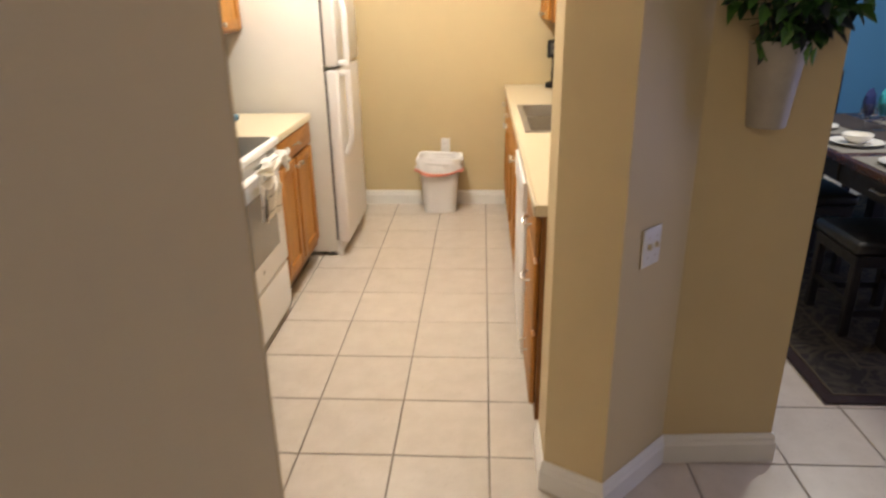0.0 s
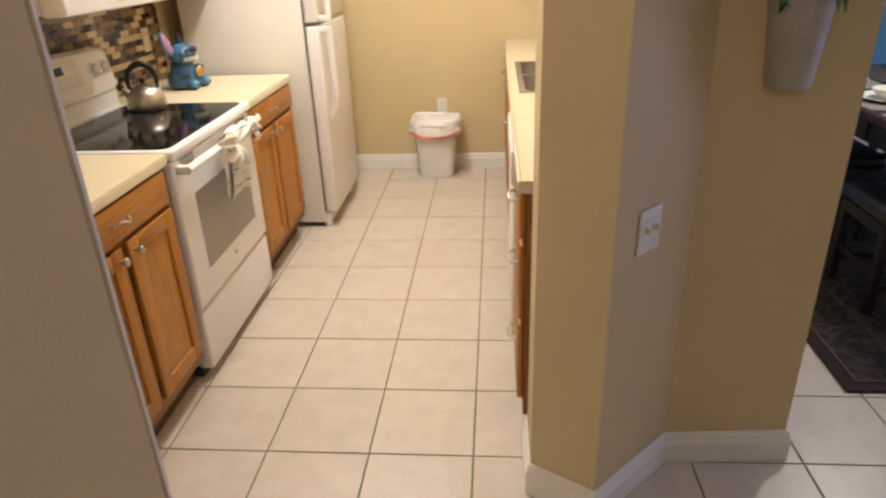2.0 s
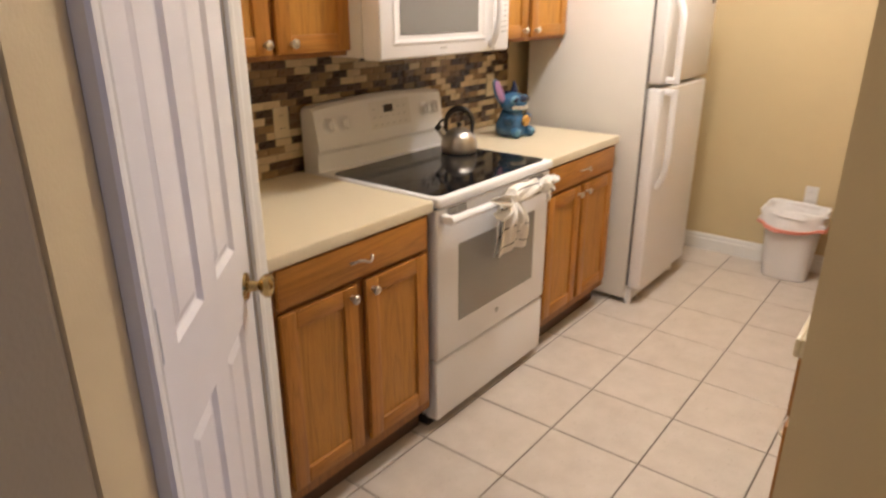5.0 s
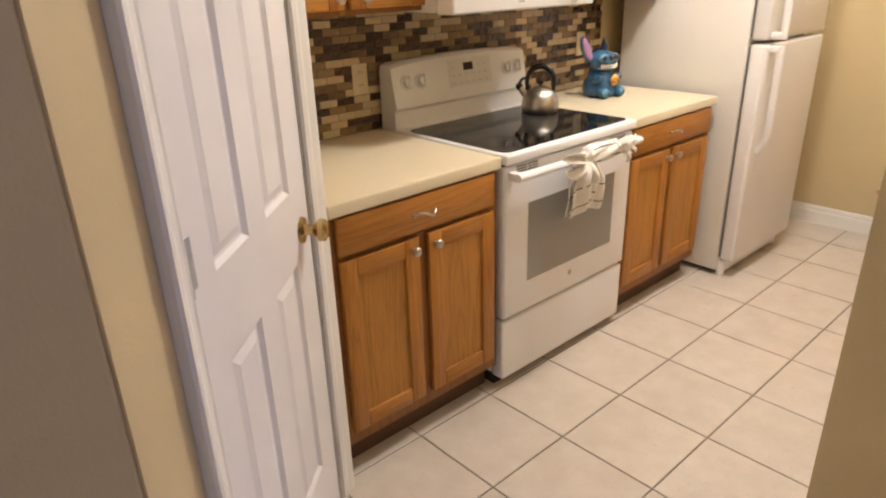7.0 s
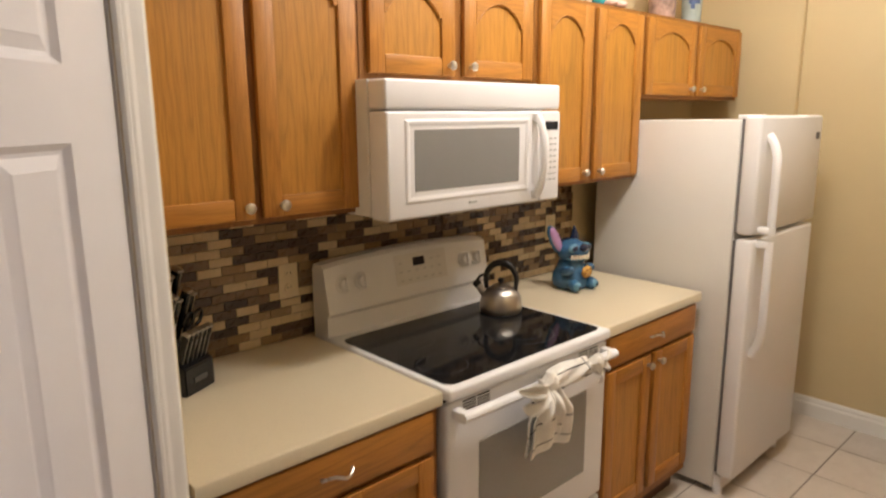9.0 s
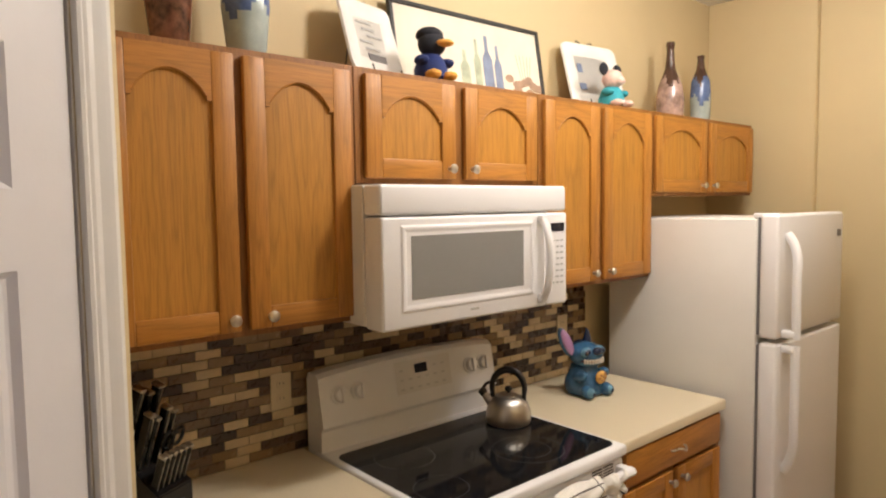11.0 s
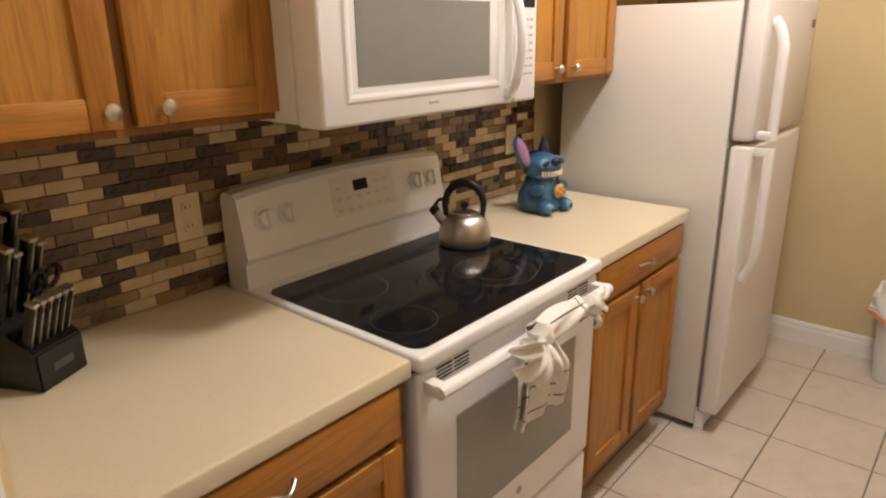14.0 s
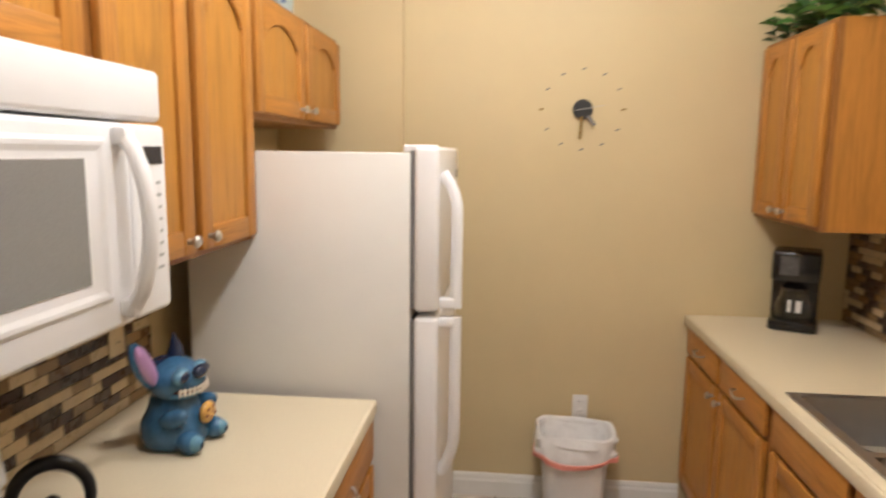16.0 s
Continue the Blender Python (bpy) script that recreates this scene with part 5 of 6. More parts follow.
def vase(m, profile, bands, name, label, category, seg=32):
    """A turned vessel; bands of (share of the height from which it starts, glaze), each edge an uneven drip line."""
    root = thing(name, label, category, m)
    bm = bmesh.new()
    lathe(bm, profile, 0, 0, seg)
    h = profile[-1][1]
    for f in bm.faces:
        c = f.calc_center_median()
        a = math.atan2(c.y, c.x)
        for k, (share, _) in enumerate(bands):
            if c.z > h * (share + (0.07 * math.sin(3 * a + k) + 0.04 * math.sin(7 * a) if k else 0.0)):
                f.material_index = k
    part("vessel", bm, [g for _, g in bands], root)
    return root


fine = lambda prof, n=5: [(prof[i][0] + (prof[i + 1][0] - prof[i][0]) * k / n, prof[i][1] + (prof[i + 1][1] - prof[i][1]) * k / n) for i in range(len(prof) - 1) for k in range(n)] + [prof[-1]]
vase(pose(-1.15, 1.835, TOPZ) @ Matrix.Diagonal((0.86, 0.86, 1, 1)), fine([(0.045, 0), (0.055, 0.03), (0.068, 0.14), (0.066, 0.22), (0.040, 0.30), (0.034, 0.34), (0.044, 0.36)]), [(0.0, M["brown_glaze"]), (0.45, M["cream_glaze"]), (0.56, M["brown_glaze"])], "vase", "tall brown and cream glazed vase on the cabinet", "vase")
vase(pose(-1.15, 2.035, TOPZ) @ Matrix.Diagonal((0.86, 0.86, 1, 1)), fine([(0.052, 0), (0.060, 0.03), (0.074, 0.14), (0.070, 0.23), (0.045, 0.31), (0.036, 0.34), (0.046, 0.36)]), [(0.0, M["celadon"]), (0.36, M["drip_blue"])], "vase", "grey vase with a blue drip glaze", "vase")
vase(pose(-1.17, 4.205, TOPZ) @ Matrix.Diagonal((0.92, 0.92, 1, 1)), fine([(0.060, 0), (0.068, 0.02), (0.072, 0.10), (0.060, 0.17), (0.026, 0.25), (0.018, 0.34), (0.022, 0.36), (0.020, 0.375)]), [(0.0, M["mauve_glaze"]), (0.50, M["dark_brown_glaze"])], "decorative_bottle", "brown glazed decorative bottle with a long neck", "bottle")
vase(pose(-1.17, 4.50, TOPZ) @ Matrix.Diagonal((0.86, 0.86, 1, 1)), fine([(0.048, 0), (0.055, 0.02), (0.060, 0.14), (0.054, 0.22), (0.026, 0.28), (0.018, 0.33), (0.022, 0.35)]), [(0.0, M["celadon"]), (0.36, M["drip_blue"]), (0.66, M["dark_brown_glaze"])], "decorative_bottle", "pale decorative bottle with blue glaze", "bottle")


def display_plate(m, s, label, marks):
    """A square plate with rounded corners on a wire stand; local front -y, leaning back."""
    root = thing("display_plate", label, "plate", m)
    tilt = Matrix.Rotation(radians(-16), 3, "X")
    bm = bmesh.new()
    rings = []
    for k, y in ((0.0, 0.004), (0.002, -0.004), (0.012, -0.008), (0.045, 0.002), (0.060, 0.004)):
        pts, r = [], 0.035
        for cx, cz, t0 in ((s / 2 - r, s - r, 0), (-s / 2 + r, s - r, 90), (-s / 2 + r, r, 180), (s / 2 - r, r, 270)):
            for q in range(6):
                a = radians(t0 + 18 * q)
                rr = max(0.004, r - k)
                pts.append(bm.verts.new((cx + math.copysign(max(0, r - k - rr), -cx) + rr * math.cos(a) + math.copysign(min(0, r - k), 1) * 0, y, cz + rr * math.sin(a))))
        # pull each ring in towards the middle
        f = (s / 2 - k) / (s / 2)
        for v in pts:
            v.co.x *= f / max(f, 1e-6) * (1 - k / s * 1.2)
            v.co.z = s / 2 + (v.co.z - s / 2) * (1 - k / s * 1.2)
        rings.append(pts)
    for a, b in zip(rings, rings[1:]):
        for k in range(len(a)):
            bm.faces.new((a[k], a[(k + 1) % len(a)], b[(k + 1) % len(b)], b[k]))
    bm.faces.new(rings[-1])
    bm.faces.new(rings[0][::-1])
    bmesh.ops.rotate(bm, verts=bm.verts, cent=(0, 0, 0), matrix=tilt)
    bmesh.ops.translate(bm, verts=bm.verts, vec=(0, 0, 0.022))
    part("plate", bm, M["china"], root)
    for x0, z0, w, h, mat in marks:
        bm = B(x0, x0 + w, 0.0008, 0.0030, z0, z0 + h, 0.0004)
        bmesh.ops.rotate(bm, verts=bm.verts, cent=(0, 0, 0), matrix=tilt)
        bmesh.ops.translate(bm, verts=bm.verts, vec=(0, 0, 0.022))
        part("painted_mark", bm, mat, root)
    for x in (-s * 0.28, s * 0.28):
        bm = bmesh.new()
        tube(bm, [(x, -0.030, 0.045), (x, -0.036, 0.030), (x, -0.026, 0.010), (x, 0.012, 0.012), (x * 0.7, 0.012 + s * 0.31, s * 1.02), (x * 0.45, 0.015 + s * 0.31, s * 1.10), (x * 0.2, 0.015 + s * 0.31, s * 1.06)], 0.0028, 6)
        tube(bm, [(x, 0.010, 0.012), (x, 0.010, 0.003)], 0.0028, 6)
        tube(bm, [(x * 0.7, 0.012 + s * 0.26, s * 0.80), (x * 0.9, 0.10, 0.003)], 0.0025, 6)
        part("stand_wire", bm, M["black"], root, "black wire plate stand")


display_plate(at_left(-1.19, 2.50, TOPZ) @ pose(0, 0, 0, 0, 0, 14), 0.25, "white square plate with dark lettering on a stand",
              [(-0.055 + 0.02 * (k % 3), 0.175 - 0.022 * k, 0.07 - 0.012 * (k % 2), 0.007, M["print"]) for k in range(5)] + [(-0.03, 0.045, 0.085, 0.028, M["gasket"])])
display_plate(at_left(-1.18, 3.66, TOPZ) @ pose(0, 0, 0, 0, 0, -6) @ Matrix.Diagonal((1.18, 1, 1, 1)), 0.29, "white square display plate with blue decoration on a stand",
              [(-0.080, 0.155, 0.025, 0.040, M["art_blue"]), (-0.085, 0.075, 0.035, 0.030, M["art_blue"]), (0.045, 0.080, 0.040, 0.018, M["art_brown"])])


def stuffed_toy(m, mats, label, bill):
    """A plain rounded toy shape, one mesh; mats: body, head, ears, snout."""
    bm = bmesh.new()

    def add(k, fn):
        before = set(bm.faces)
        fn()
        for f in set(bm.faces) - before:
            f.material_index = k

    add(0, lambda: lathe(bm, [(0.030, 0.0), (0.046, 0.012), (0.048, 0.036), (0.038, 0.064), (0.026, 0.078)], 0, 0, 18))
    add(1, lambda: ball(bm, (0, -0.006, 0.106), 0.042, 0.038, 0.036, 18))
    if bill:
        add(2, lambda: ball(bm, (0.0, 0.004, 0.132), 0.040, 0.040, 0.024, 16))
        add(3, lambda: ball(bm, (0.012, -0.048, 0.104), 0.026, 0.026, 0.010, 14))
    else:
        add(3, lambda: ball(bm, (0.0, -0.040, 0.096), 0.022, 0.016, 0.014, 14))
    for s in (-1, 1):
        if not bill:
            add(2, lambda: ball(bm, (s * 0.042, 0.004, 0.142), 0.025, 0.010, 0.024, 14))
        add(0, lambda: ball(bm, (s * 0.046, -0.016, 0.056), 0.018, 0.026, 0.014, 12))
        add(3, lambda: ball(bm, (s * 0.030, -0.046, 0.014), 0.020, 0.028, 0.0138, 12))
    ob = new("stuffed_toy", mesh_of("stuffed_toy", bm, mats))
    ob.matrix_world = m
    return tagged(ob, label, "toy")


stuffed_toy(at_left(-1.09, 2.625, TOPZ) @ Matrix.Scale(1.12, 4), [M["navy"], M["toy_black"], M["toy_black"], M["toy_orange"]], "small stuffed toy with dark cap in front of picture", True)
stuffed_toy(at_left(-1.09, 3.605, TOPZ) @ Matrix.Scale(1.12, 4), [M["teal"], M["toy_skin"], M["toy_black"], M["toy_skin"]], "small round-eared stuffed toy in front of plate", False)


def picture():
    root = thing("framed_picture", "black framed still life picture of bottles", "picture", at_left(-1.24, 2.60, TOPZ) @ pose(0, 0, 0, -9, 0, 0))
    w, h, e = 0.76, 0.315, 0.016
    bm = bmesh.new()
    for x0, x1, z0, z1 in ((0, w, 0.0, e), (0, w, h - e, h), (0, e, e, h - e), (w - e, w, e, h - e)):
        box(bm, x0, x1, -0.012, 0.006, z0, z1, 0.002)
    part("frame", bm, M["black"], root)
    art = part("picture_sheet", B(e - 0.002, w - e + 0.002, -0.004, 0.004, e - 0.002, h - e + 0.002), M["art_paper"], root)

    def bottle(x, hgt, r, mat):
        pts = [(x - r, 0.05), (x + r, 0.05), (x + r, 0.05 + hgt * 0.55), (x + r * 0.35, 0.05 + hgt * 0.70), (x + r * 0.35, 0.05 + hgt), (x - r * 0.35, 0.05 + hgt), (x - r * 0.35, 0.05 + hgt * 0.70), (x - r, 0.05 + hgt * 0.55)]
        part("painted_bottle", prism(bmesh.new(), pts, -0.0048, -0.0035), mat, art)

    for x, hg, r, mat in ((0.33, 0.13, 0.022, M["art_green"]), (0.395, 0.18, 0.018, M["art_green"]), (0.45, 0.20, 0.026, M["art_blue"]), (0.505, 0.17, 0.020, M["art_blue"])):
        bottle(x, hg, r, mat)
    rng = random.Random(3)
    for k in range(14):
        x, z = 0.56 + rng.random() * 0.18, 0.04 + rng.random() * 0.07
        pts = [(x + 0.024 * math.cos(2 * math.pi * q / 10), z + 0.016 * math.sin(2 * math.pi * q / 10)) for q in range(10)]
        part("painted_fruit", prism(bmesh.new(), pts, -0.0050 - 0.0001 * k, -0.0035), M["art_brown"], art)
    for k in range(5):
        x = 0.63 + 0.012 * k
        part("painted_stem", prism(bmesh.new(), [(x, 0.10), (x + 0.004, 0.10), (x + 0.02 * (k - 2) / 2 + 0.004, 0.20), (x + 0.02 * (k - 2) / 2, 0.20)], -0.0048, -0.0035), M["art_green"], art)


picture()


# ---- dining room ----
rug = thing("rug", "dark patterned rug with a dark red border", "rug", pose(1.712, 2.23, 0.0))
part("border", box(bmesh.new(), 0.0, 1.9, 0.0, 2.9, 0.0005, 0.010, 0.004), M["rug_edge"], rug)
part("field", box(bmesh.new(), 0.055, 1.845, 0.055, 2.845, 0.008, 0.0125, 0.001), M["rug"], rug)
bm = bmesh.new()
for x0, x1, y0, y1 in ((0.055, 1.845, 0.055, 0.063), (0.055, 1.845, 2.837, 2.845), (0.055, 0.063, 0.063, 2.837), (1.837, 1.845, 0.063, 2.837), (0.27, 1.63, 0.27, 0.276), (0.27, 0.276, 0.276, 2.63), (0.27, 1.63, 2.63, 2.636), (1.624, 1.63, 0.276, 2.63)):
    box(bm, x0, x1, y0, y1, 0.0115, 0.0135)
part("border_line", bm, M["rug_line"], rug)

TBX0, TBX1, TBY0, TBY1, TBZ = 2.135, 3.14, 2.60, 4.52, 0.76


def dining_table():
    root = thing("dining_table", "dark reddish espresso dining table with drawers", "table")
    part("tabletop", box(bmesh.new(), TBX0, TBX1, TBY0, TBY1, TBZ - 0.040, TBZ, 0.008, 3), M["table_top"], root)
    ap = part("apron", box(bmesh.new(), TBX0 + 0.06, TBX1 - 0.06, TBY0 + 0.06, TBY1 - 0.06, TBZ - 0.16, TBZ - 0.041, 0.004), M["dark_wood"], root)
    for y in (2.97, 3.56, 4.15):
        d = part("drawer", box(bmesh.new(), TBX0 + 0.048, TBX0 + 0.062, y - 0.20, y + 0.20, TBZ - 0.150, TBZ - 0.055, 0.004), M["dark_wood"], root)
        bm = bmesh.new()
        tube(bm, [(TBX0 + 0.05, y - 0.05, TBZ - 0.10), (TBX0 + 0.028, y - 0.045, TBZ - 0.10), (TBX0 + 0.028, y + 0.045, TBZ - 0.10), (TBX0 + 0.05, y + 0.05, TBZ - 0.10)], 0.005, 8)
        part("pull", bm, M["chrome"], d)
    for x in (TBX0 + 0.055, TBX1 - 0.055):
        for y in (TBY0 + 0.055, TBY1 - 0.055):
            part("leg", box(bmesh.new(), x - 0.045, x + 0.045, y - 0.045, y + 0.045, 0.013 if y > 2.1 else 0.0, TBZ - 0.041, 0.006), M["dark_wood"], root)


dining_table()


def stool(m):
    root = thing("stool", "backless dark stool with a black leather seat", "stool", m, "stools at the table")
    bm = box(bmesh.new(), -0.20, 0.20, -0.20, 0.20, 0.405, 0.470, 0.024, 4)
    part("seat", bm, M["leather"], root)
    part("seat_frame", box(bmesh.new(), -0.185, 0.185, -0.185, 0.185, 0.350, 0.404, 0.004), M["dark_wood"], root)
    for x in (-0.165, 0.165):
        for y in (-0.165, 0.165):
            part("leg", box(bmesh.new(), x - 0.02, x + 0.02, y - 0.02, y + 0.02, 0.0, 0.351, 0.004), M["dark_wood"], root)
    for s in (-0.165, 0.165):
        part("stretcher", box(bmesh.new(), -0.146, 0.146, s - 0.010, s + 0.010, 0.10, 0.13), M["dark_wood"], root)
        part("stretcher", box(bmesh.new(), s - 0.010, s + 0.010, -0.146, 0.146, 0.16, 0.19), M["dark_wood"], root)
    return root


s0 = stool(pose(2.21, 2.95, 0.0136))
copy_thing(s0, pose(2.21, 3.70, 0.0136))


def place_setting(x, y):
    pm = thing("placemat", "grey woven placemat on the table", "placemat", pose(x, y, TBZ + 0.0005), "placemats")
    part("mat", box(bmesh.new(), -0.17, 0.17, -0.20, 0.20, 0.0, 0.003), M["placemat"], pm)
    pl = thing("dinner_plate", "round white china dinner plate", "plate", pose(x, y, TBZ + 0.0038), "dinner plates")
    bm = bmesh.new()
    lathe(bm, [(0.070, 0.0), (0.085, 0.002), (0.128, 0.016), (0.132, 0.019), (0.126, 0.020), (0.084, 0.008), (0.004, 0.007)], 0, 0, 36)
    part("plate", bm, M["china"], pl)
    bo = thing("bowl", "white china bowl on a dinner plate", "bowl", pose(x, y, TBZ + 0.0115), "bowls")
    bm = bmesh.new()
    lathe(bm, [(0.035, 0.0), (0.040, 0.004), (0.068, 0.030), (0.076, 0.048), (0.073, 0.049), (0.062, 0.030), (0.030, 0.008), (0.003, 0.007)], 0, 0, 32)
    part("bowl", bm, M["china"], bo)


for x, y in ((2.335, 3.04), (2.335, 3.52), (2.335, 4.00), (2.95, 3.04), (2.95, 3.52), (2.95, 4.00)):
    place_setting(x, y)


def goblet(x, y, mat, label):
    root = thing("goblet", label, "glass", pose(x, y, TBZ + 0.0005), "goblets")
    bm = bmesh.new()
    lathe(bm, [(0.034, 0.0), (0.033, 0.003), (0.006, 0.008), (0.0045, 0.070), (0.022, 0.085), (0.036, 0.115), (0.035, 0.165), (0.0335, 0.165), (0.0345, 0.116), (0.020, 0.088), (0.002, 0.084)], 0, 0, 24)
    g = part("glass", bm, M["glass"], root)
    bm = bmesh.new()
    n = 18
    rows = []
    for z, r in ((0.092, 0.012), (0.125, 0.026), (0.17, 0.030), (0.215, 0.026), (0.245, 0.008)):
        rows.append([bm.verts.new((r * (1 + 0.25 * math.sin(4 * 2 * math.pi * k / n + z * 30)) * math.cos(2 * math.pi * k / n), r * (1 + 0.25 * math.sin(4 * 2 * math.pi * k / n + z * 30)) * math.sin(2 * math.pi * k / n), z + 0.008 * math.sin(6 * math.pi * k / n))) for k in range(n)])
    for a, b in zip(rows, rows[1:]):
        for k in range(n):
            bm.faces.new((a[k], a[(k + 1) % n], b[(k + 1) % n], b[k]))
    bm.faces.new(rows[0][::-1])
    bm.faces.new(rows[-1])
    part("napkin", bm, mat, root, "folded cloth napkin")


for x, y, mt, lb in ((2.55, 3.86, "navy", "stemmed glass holding a navy napkin"), (2.66, 3.90, "teal", "stemmed glass holding a teal napkin"), (2.71, 3.76, "navy", "stemmed glass holding a navy napkin"), (2.75, 3.12, "navy", "stemmed glass holding a navy napkin")):
    goblet(x, y, M[mt], lb)
runner = thing("table_runner", "dark patterned table runner", "table runner", pose(2.635, 3.56, TBZ + 0.0005))
part("cloth", box(bmesh.new(), -0.11, 0.11, -0.9, 0.9, -0.0002, 0.0025), M["runner"], runner)


def flowers(m):
    root = thing("flower_pot", "red pot of yellow and cream flowers", "flowers", m)
    bm = bmesh.new()
    lathe(bm, [(0.040, 0.0), (0.046, 0.004), (0.055, 0.10), (0.050, 0.10), (0.042, 0.012), (0.002, 0.010)], 0, 0, 24)
    part("pot", bm, M["red_pot"], root)
    rng = random.Random(6)
    for k in range(9):
        a = 2 * math.pi * k / 9
        r = 0.0 if k == 0 else rng.uniform(0.045, 0.075)
        c = Vector((r * math.cos(a), r * math.sin(a), 0.17 + rng.uniform(-0.02, 0.03)))
        bm = bmesh.new()
        tube(bm, [(0.2 * c.x, 0.2 * c.y, 0.02), c], 0.002, 5)
        part("stem", bm, M["leaf2"], root)
        bm = bmesh.new()
        for layer in range(3):
            for q in range(8):
                g = 2 * math.pi * (q + 0.5 * layer) / 8
                rr = 0.030 - 0.007 * layer
                ball(bm, c + Vector((rr * 0.6 * math.cos(g), rr * 0.6 * math.sin(g), 0.006 * layer)), rr * 0.55, rr * 0.4, 0.004, 8, Matrix.Rotation(g, 4, "Z") @ Matrix.Rotation(radians(-25 - 12 * layer), 4, "Y"))
        part("flower", bm, M["petal"] if k % 2 else M["petal2"], root)
    meshes = leaf_meshes([M["leaf2"]])

    def spot(r):
        a = r.uniform(0, 2 * math.pi)
        p = (0.07 * math.cos(a), 0.07 * math.sin(a), r.uniform(0.10, 0.15))
        return p, (math.cos(a), math.sin(a), 0.2)

    scatter_leaves(root, meshes, rng, 26, spot, (0.035, 0.055), 0)


flowers(pose(2.62, 3.42, TBZ + 0.0035) @ Matrix.Scale(1.15, 4))


def dining_chair(m):
    root = thing("dining_chair", "dark wooden high-backed dining chair", "chair", m)
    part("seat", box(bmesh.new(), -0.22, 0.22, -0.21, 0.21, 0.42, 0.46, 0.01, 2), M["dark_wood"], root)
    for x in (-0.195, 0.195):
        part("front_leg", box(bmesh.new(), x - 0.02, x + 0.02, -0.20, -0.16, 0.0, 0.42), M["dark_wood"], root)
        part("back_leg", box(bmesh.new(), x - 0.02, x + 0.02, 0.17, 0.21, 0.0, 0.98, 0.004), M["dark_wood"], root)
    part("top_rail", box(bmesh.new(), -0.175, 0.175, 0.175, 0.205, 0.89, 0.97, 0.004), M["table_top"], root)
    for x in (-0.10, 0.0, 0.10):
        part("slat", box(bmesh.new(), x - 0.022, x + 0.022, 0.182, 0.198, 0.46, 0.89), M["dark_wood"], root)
    return root


dining_chair(pose(2.71, 4.74, 0.0136, 0, 0, 0))
wp = thing("wall_plate", "square white cover plate on the blue wall", "wall plate", pose(3.97, 5.6, 0.67))
part("cover", box(bmesh.new(), -0.075, 0.075, -0.008, -0.001, -0.075, 0.075, 0.002), M["trim"], wp)

# ---- floor tiles ----
PITCH, TX, TY = 0.345, 0.037, 2.211
GAP = 0.0058


def tile_mesh(bm, x0, x1, y0, y1, z0=-0.006, z1=0.0):
    e = 0.002
    r = [[bm.verts.new((x, y, z)) for x, y in ((x0 + k, y0 + k), (x1 - k, y0 + k), (x1 - k, y1 - k), (x0 + k, y1 - k))] for k, z in ((0, z0), (0, z1 - 0.0012), (e, z1))]
    for a, b in zip(r, r[1:]):
        for k in range(4):
            bm.faces.new((a[k], a[(k + 1) % 4], b[(k + 1) % 4], b[k]))
    bm.faces.new(r[-1])


floor = structure("floor", B(-1.6, 4.8, -2.0, 5.8, -0.10, -0.0035), M["grout"], "beige ceramic tile floor with grey grout", "floor")
bm = bmesh.new()
tile_mesh(bm, GAP / 2, PITCH - GAP / 2, GAP / 2, PITCH - GAP / 2)
TILE = mesh_of("floor_tile", bm, M["tile"], False)
rest = bmesh.new()
for i in range(-5, 15):
    for j in range(-13, 11):
        x, y = TX + i * PITCH, TY + j * PITCH
        near = -1.1 < x < 2.3 and -0.5 < y < 4.9
        if near:
            o = new("floor_tile", TILE)
            o.location = (x, y, 0)
            o.parent = floor
        else:
            tile_mesh(rest, x + GAP / 2, x + PITCH - GAP / 2, y + GAP / 2, y + PITCH - GAP / 2)
me = mesh_of("floor_tiles", rest, M["tile"], False)
o = new("floor_tiles", me)
o.parent = floor
tagged(o, kind="stuff")


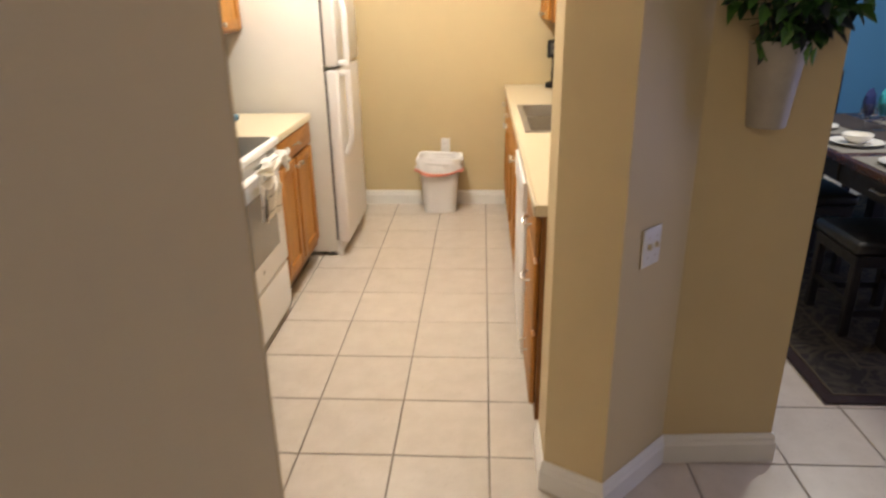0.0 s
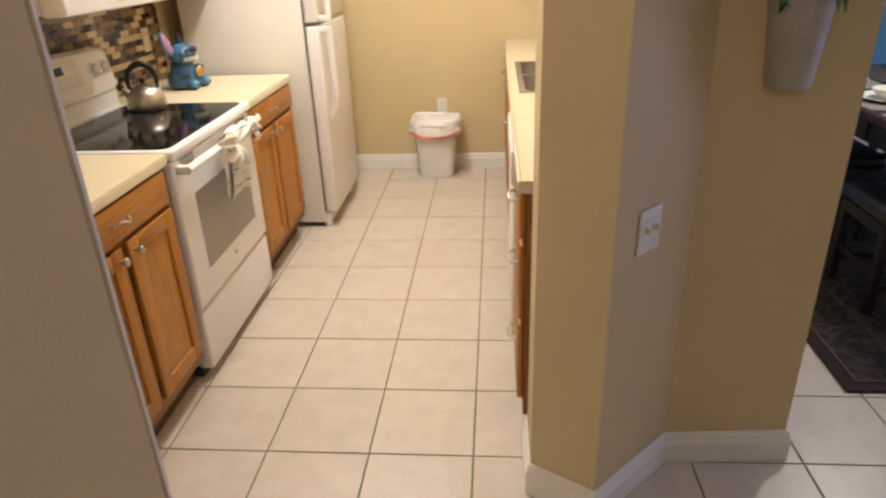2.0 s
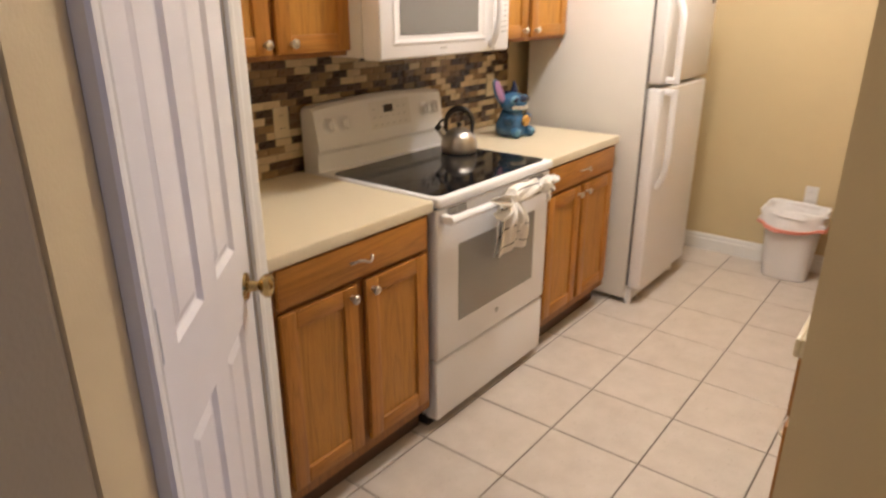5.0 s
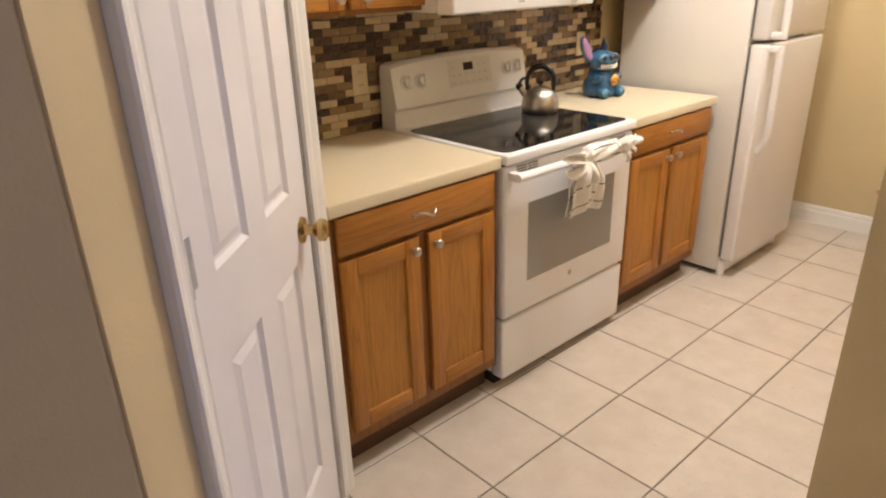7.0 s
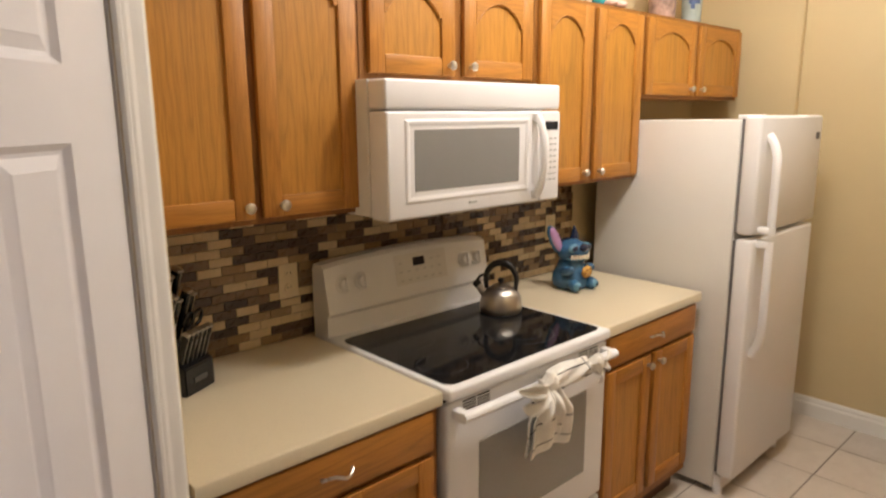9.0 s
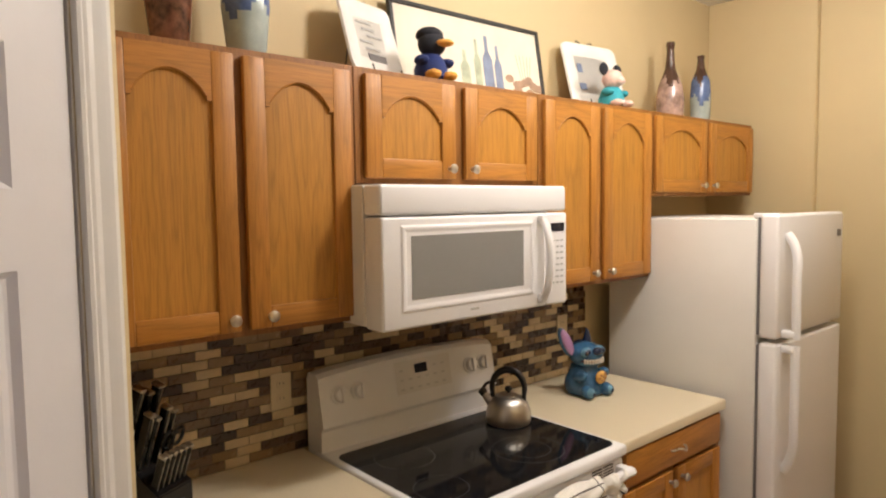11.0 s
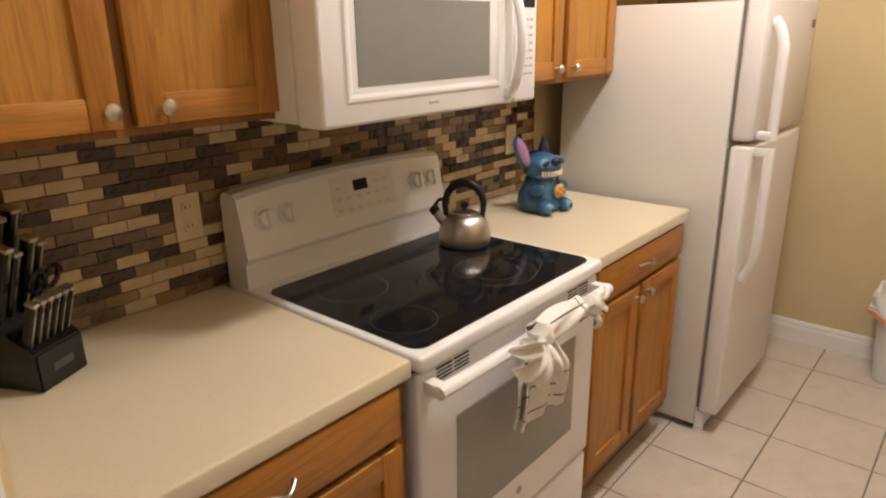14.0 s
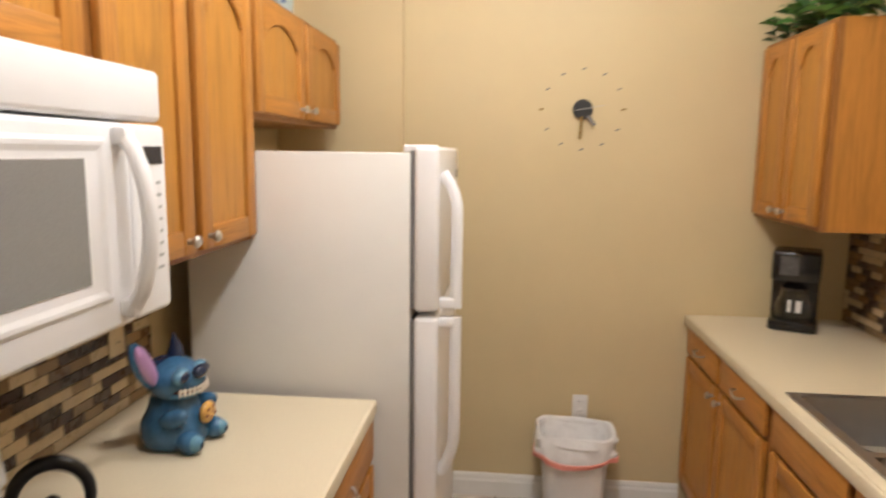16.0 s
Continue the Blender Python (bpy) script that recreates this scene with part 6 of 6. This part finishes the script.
# ---- mosaic backsplash ----
def mosaic(m, length, z0, z1, single, label):
    """Running-bond glass and stone mosaic; local x along the wall, front at -y."""
    rng = random.Random(11)
    back = structure("backsplash", B(0, length, 0.0, 0.006, z0, z1), M["grout2"], label, "backsplash")
    back.matrix_world = m
    L, Hh, g = 0.0765, 0.0268, 0.0018
    shared, rest = {}, bmesh.new()
    rows = int((z1 - z0) / Hh)
    hh = (z1 - z0) / rows
    for r in range(rows):
        off = -L * (0.0 if r % 2 else 0.5)
        k = 0
        while off + k * L < length:
            a, b = max(0.001, off + k * L + g / 2), min(length - 0.001, off + (k + 1) * L - g / 2)
            k += 1
            if b - a < 0.006:
                continue
            kind = rng.choices(range(5), (29, 25, 14, 20, 12))[0]
            zc = z0 + r * hh
            if single and a > 0.001 and b < min(length - 0.001, single):
                if kind not in shared:
                    bm = bmesh.new()
                    piece(bm, 0, L - g, 0, hh - g)
                    shared[kind] = mesh_of("mosaic_tile", bm, MOSAIC[kind], False)
                o = new("mosaic_tile", shared[kind])
                o.parent = back
                o.location = (a, 0, zc + g / 2)
            else:
                piece(rest, a, b, zc + g / 2, zc + hh - g / 2, kind)
    me = mesh_of("mosaic_tiles", rest, MOSAIC, False)
    o = new("mosaic_tiles", me)
    o.parent = back
    tagged(o, kind="stuff")
    return back


def piece(bm, x0, x1, z0, z1, kind=0, out=0.003):
    e = 0.0012
    r = [[bm.verts.new((x, y, z)) for x, z in ((x0 + k, z0 + k), (x1 - k, z0 + k), (x1 - k, z1 - k), (x0 + k, z1 - k))] for k, y in ((0, 0.001), (0, -out + 0.001), (e, -out))]
    fs = []
    for a, b in zip(r, r[1:]):
        for k in range(4):
            fs.append(bm.faces.new((a[k], a[(k + 1) % 4], b[(k + 1) % 4], b[k])))
    fs.append(bm.faces.new(r[-1]))
    for f in fs:
        f.material_index = kind


mosaic(at_left(XL + 0.006, 1.581), 2.155, CTR + 0.001, 1.364, 1.28, "brown and cream mosaic tile backsplash behind the stove")
mosaic(at_right(XR - 0.006, YF - 0.003), 2.96, CTR + 0.001, 1.364, 0.95, "brown and cream mosaic tile backsplash behind the sink")
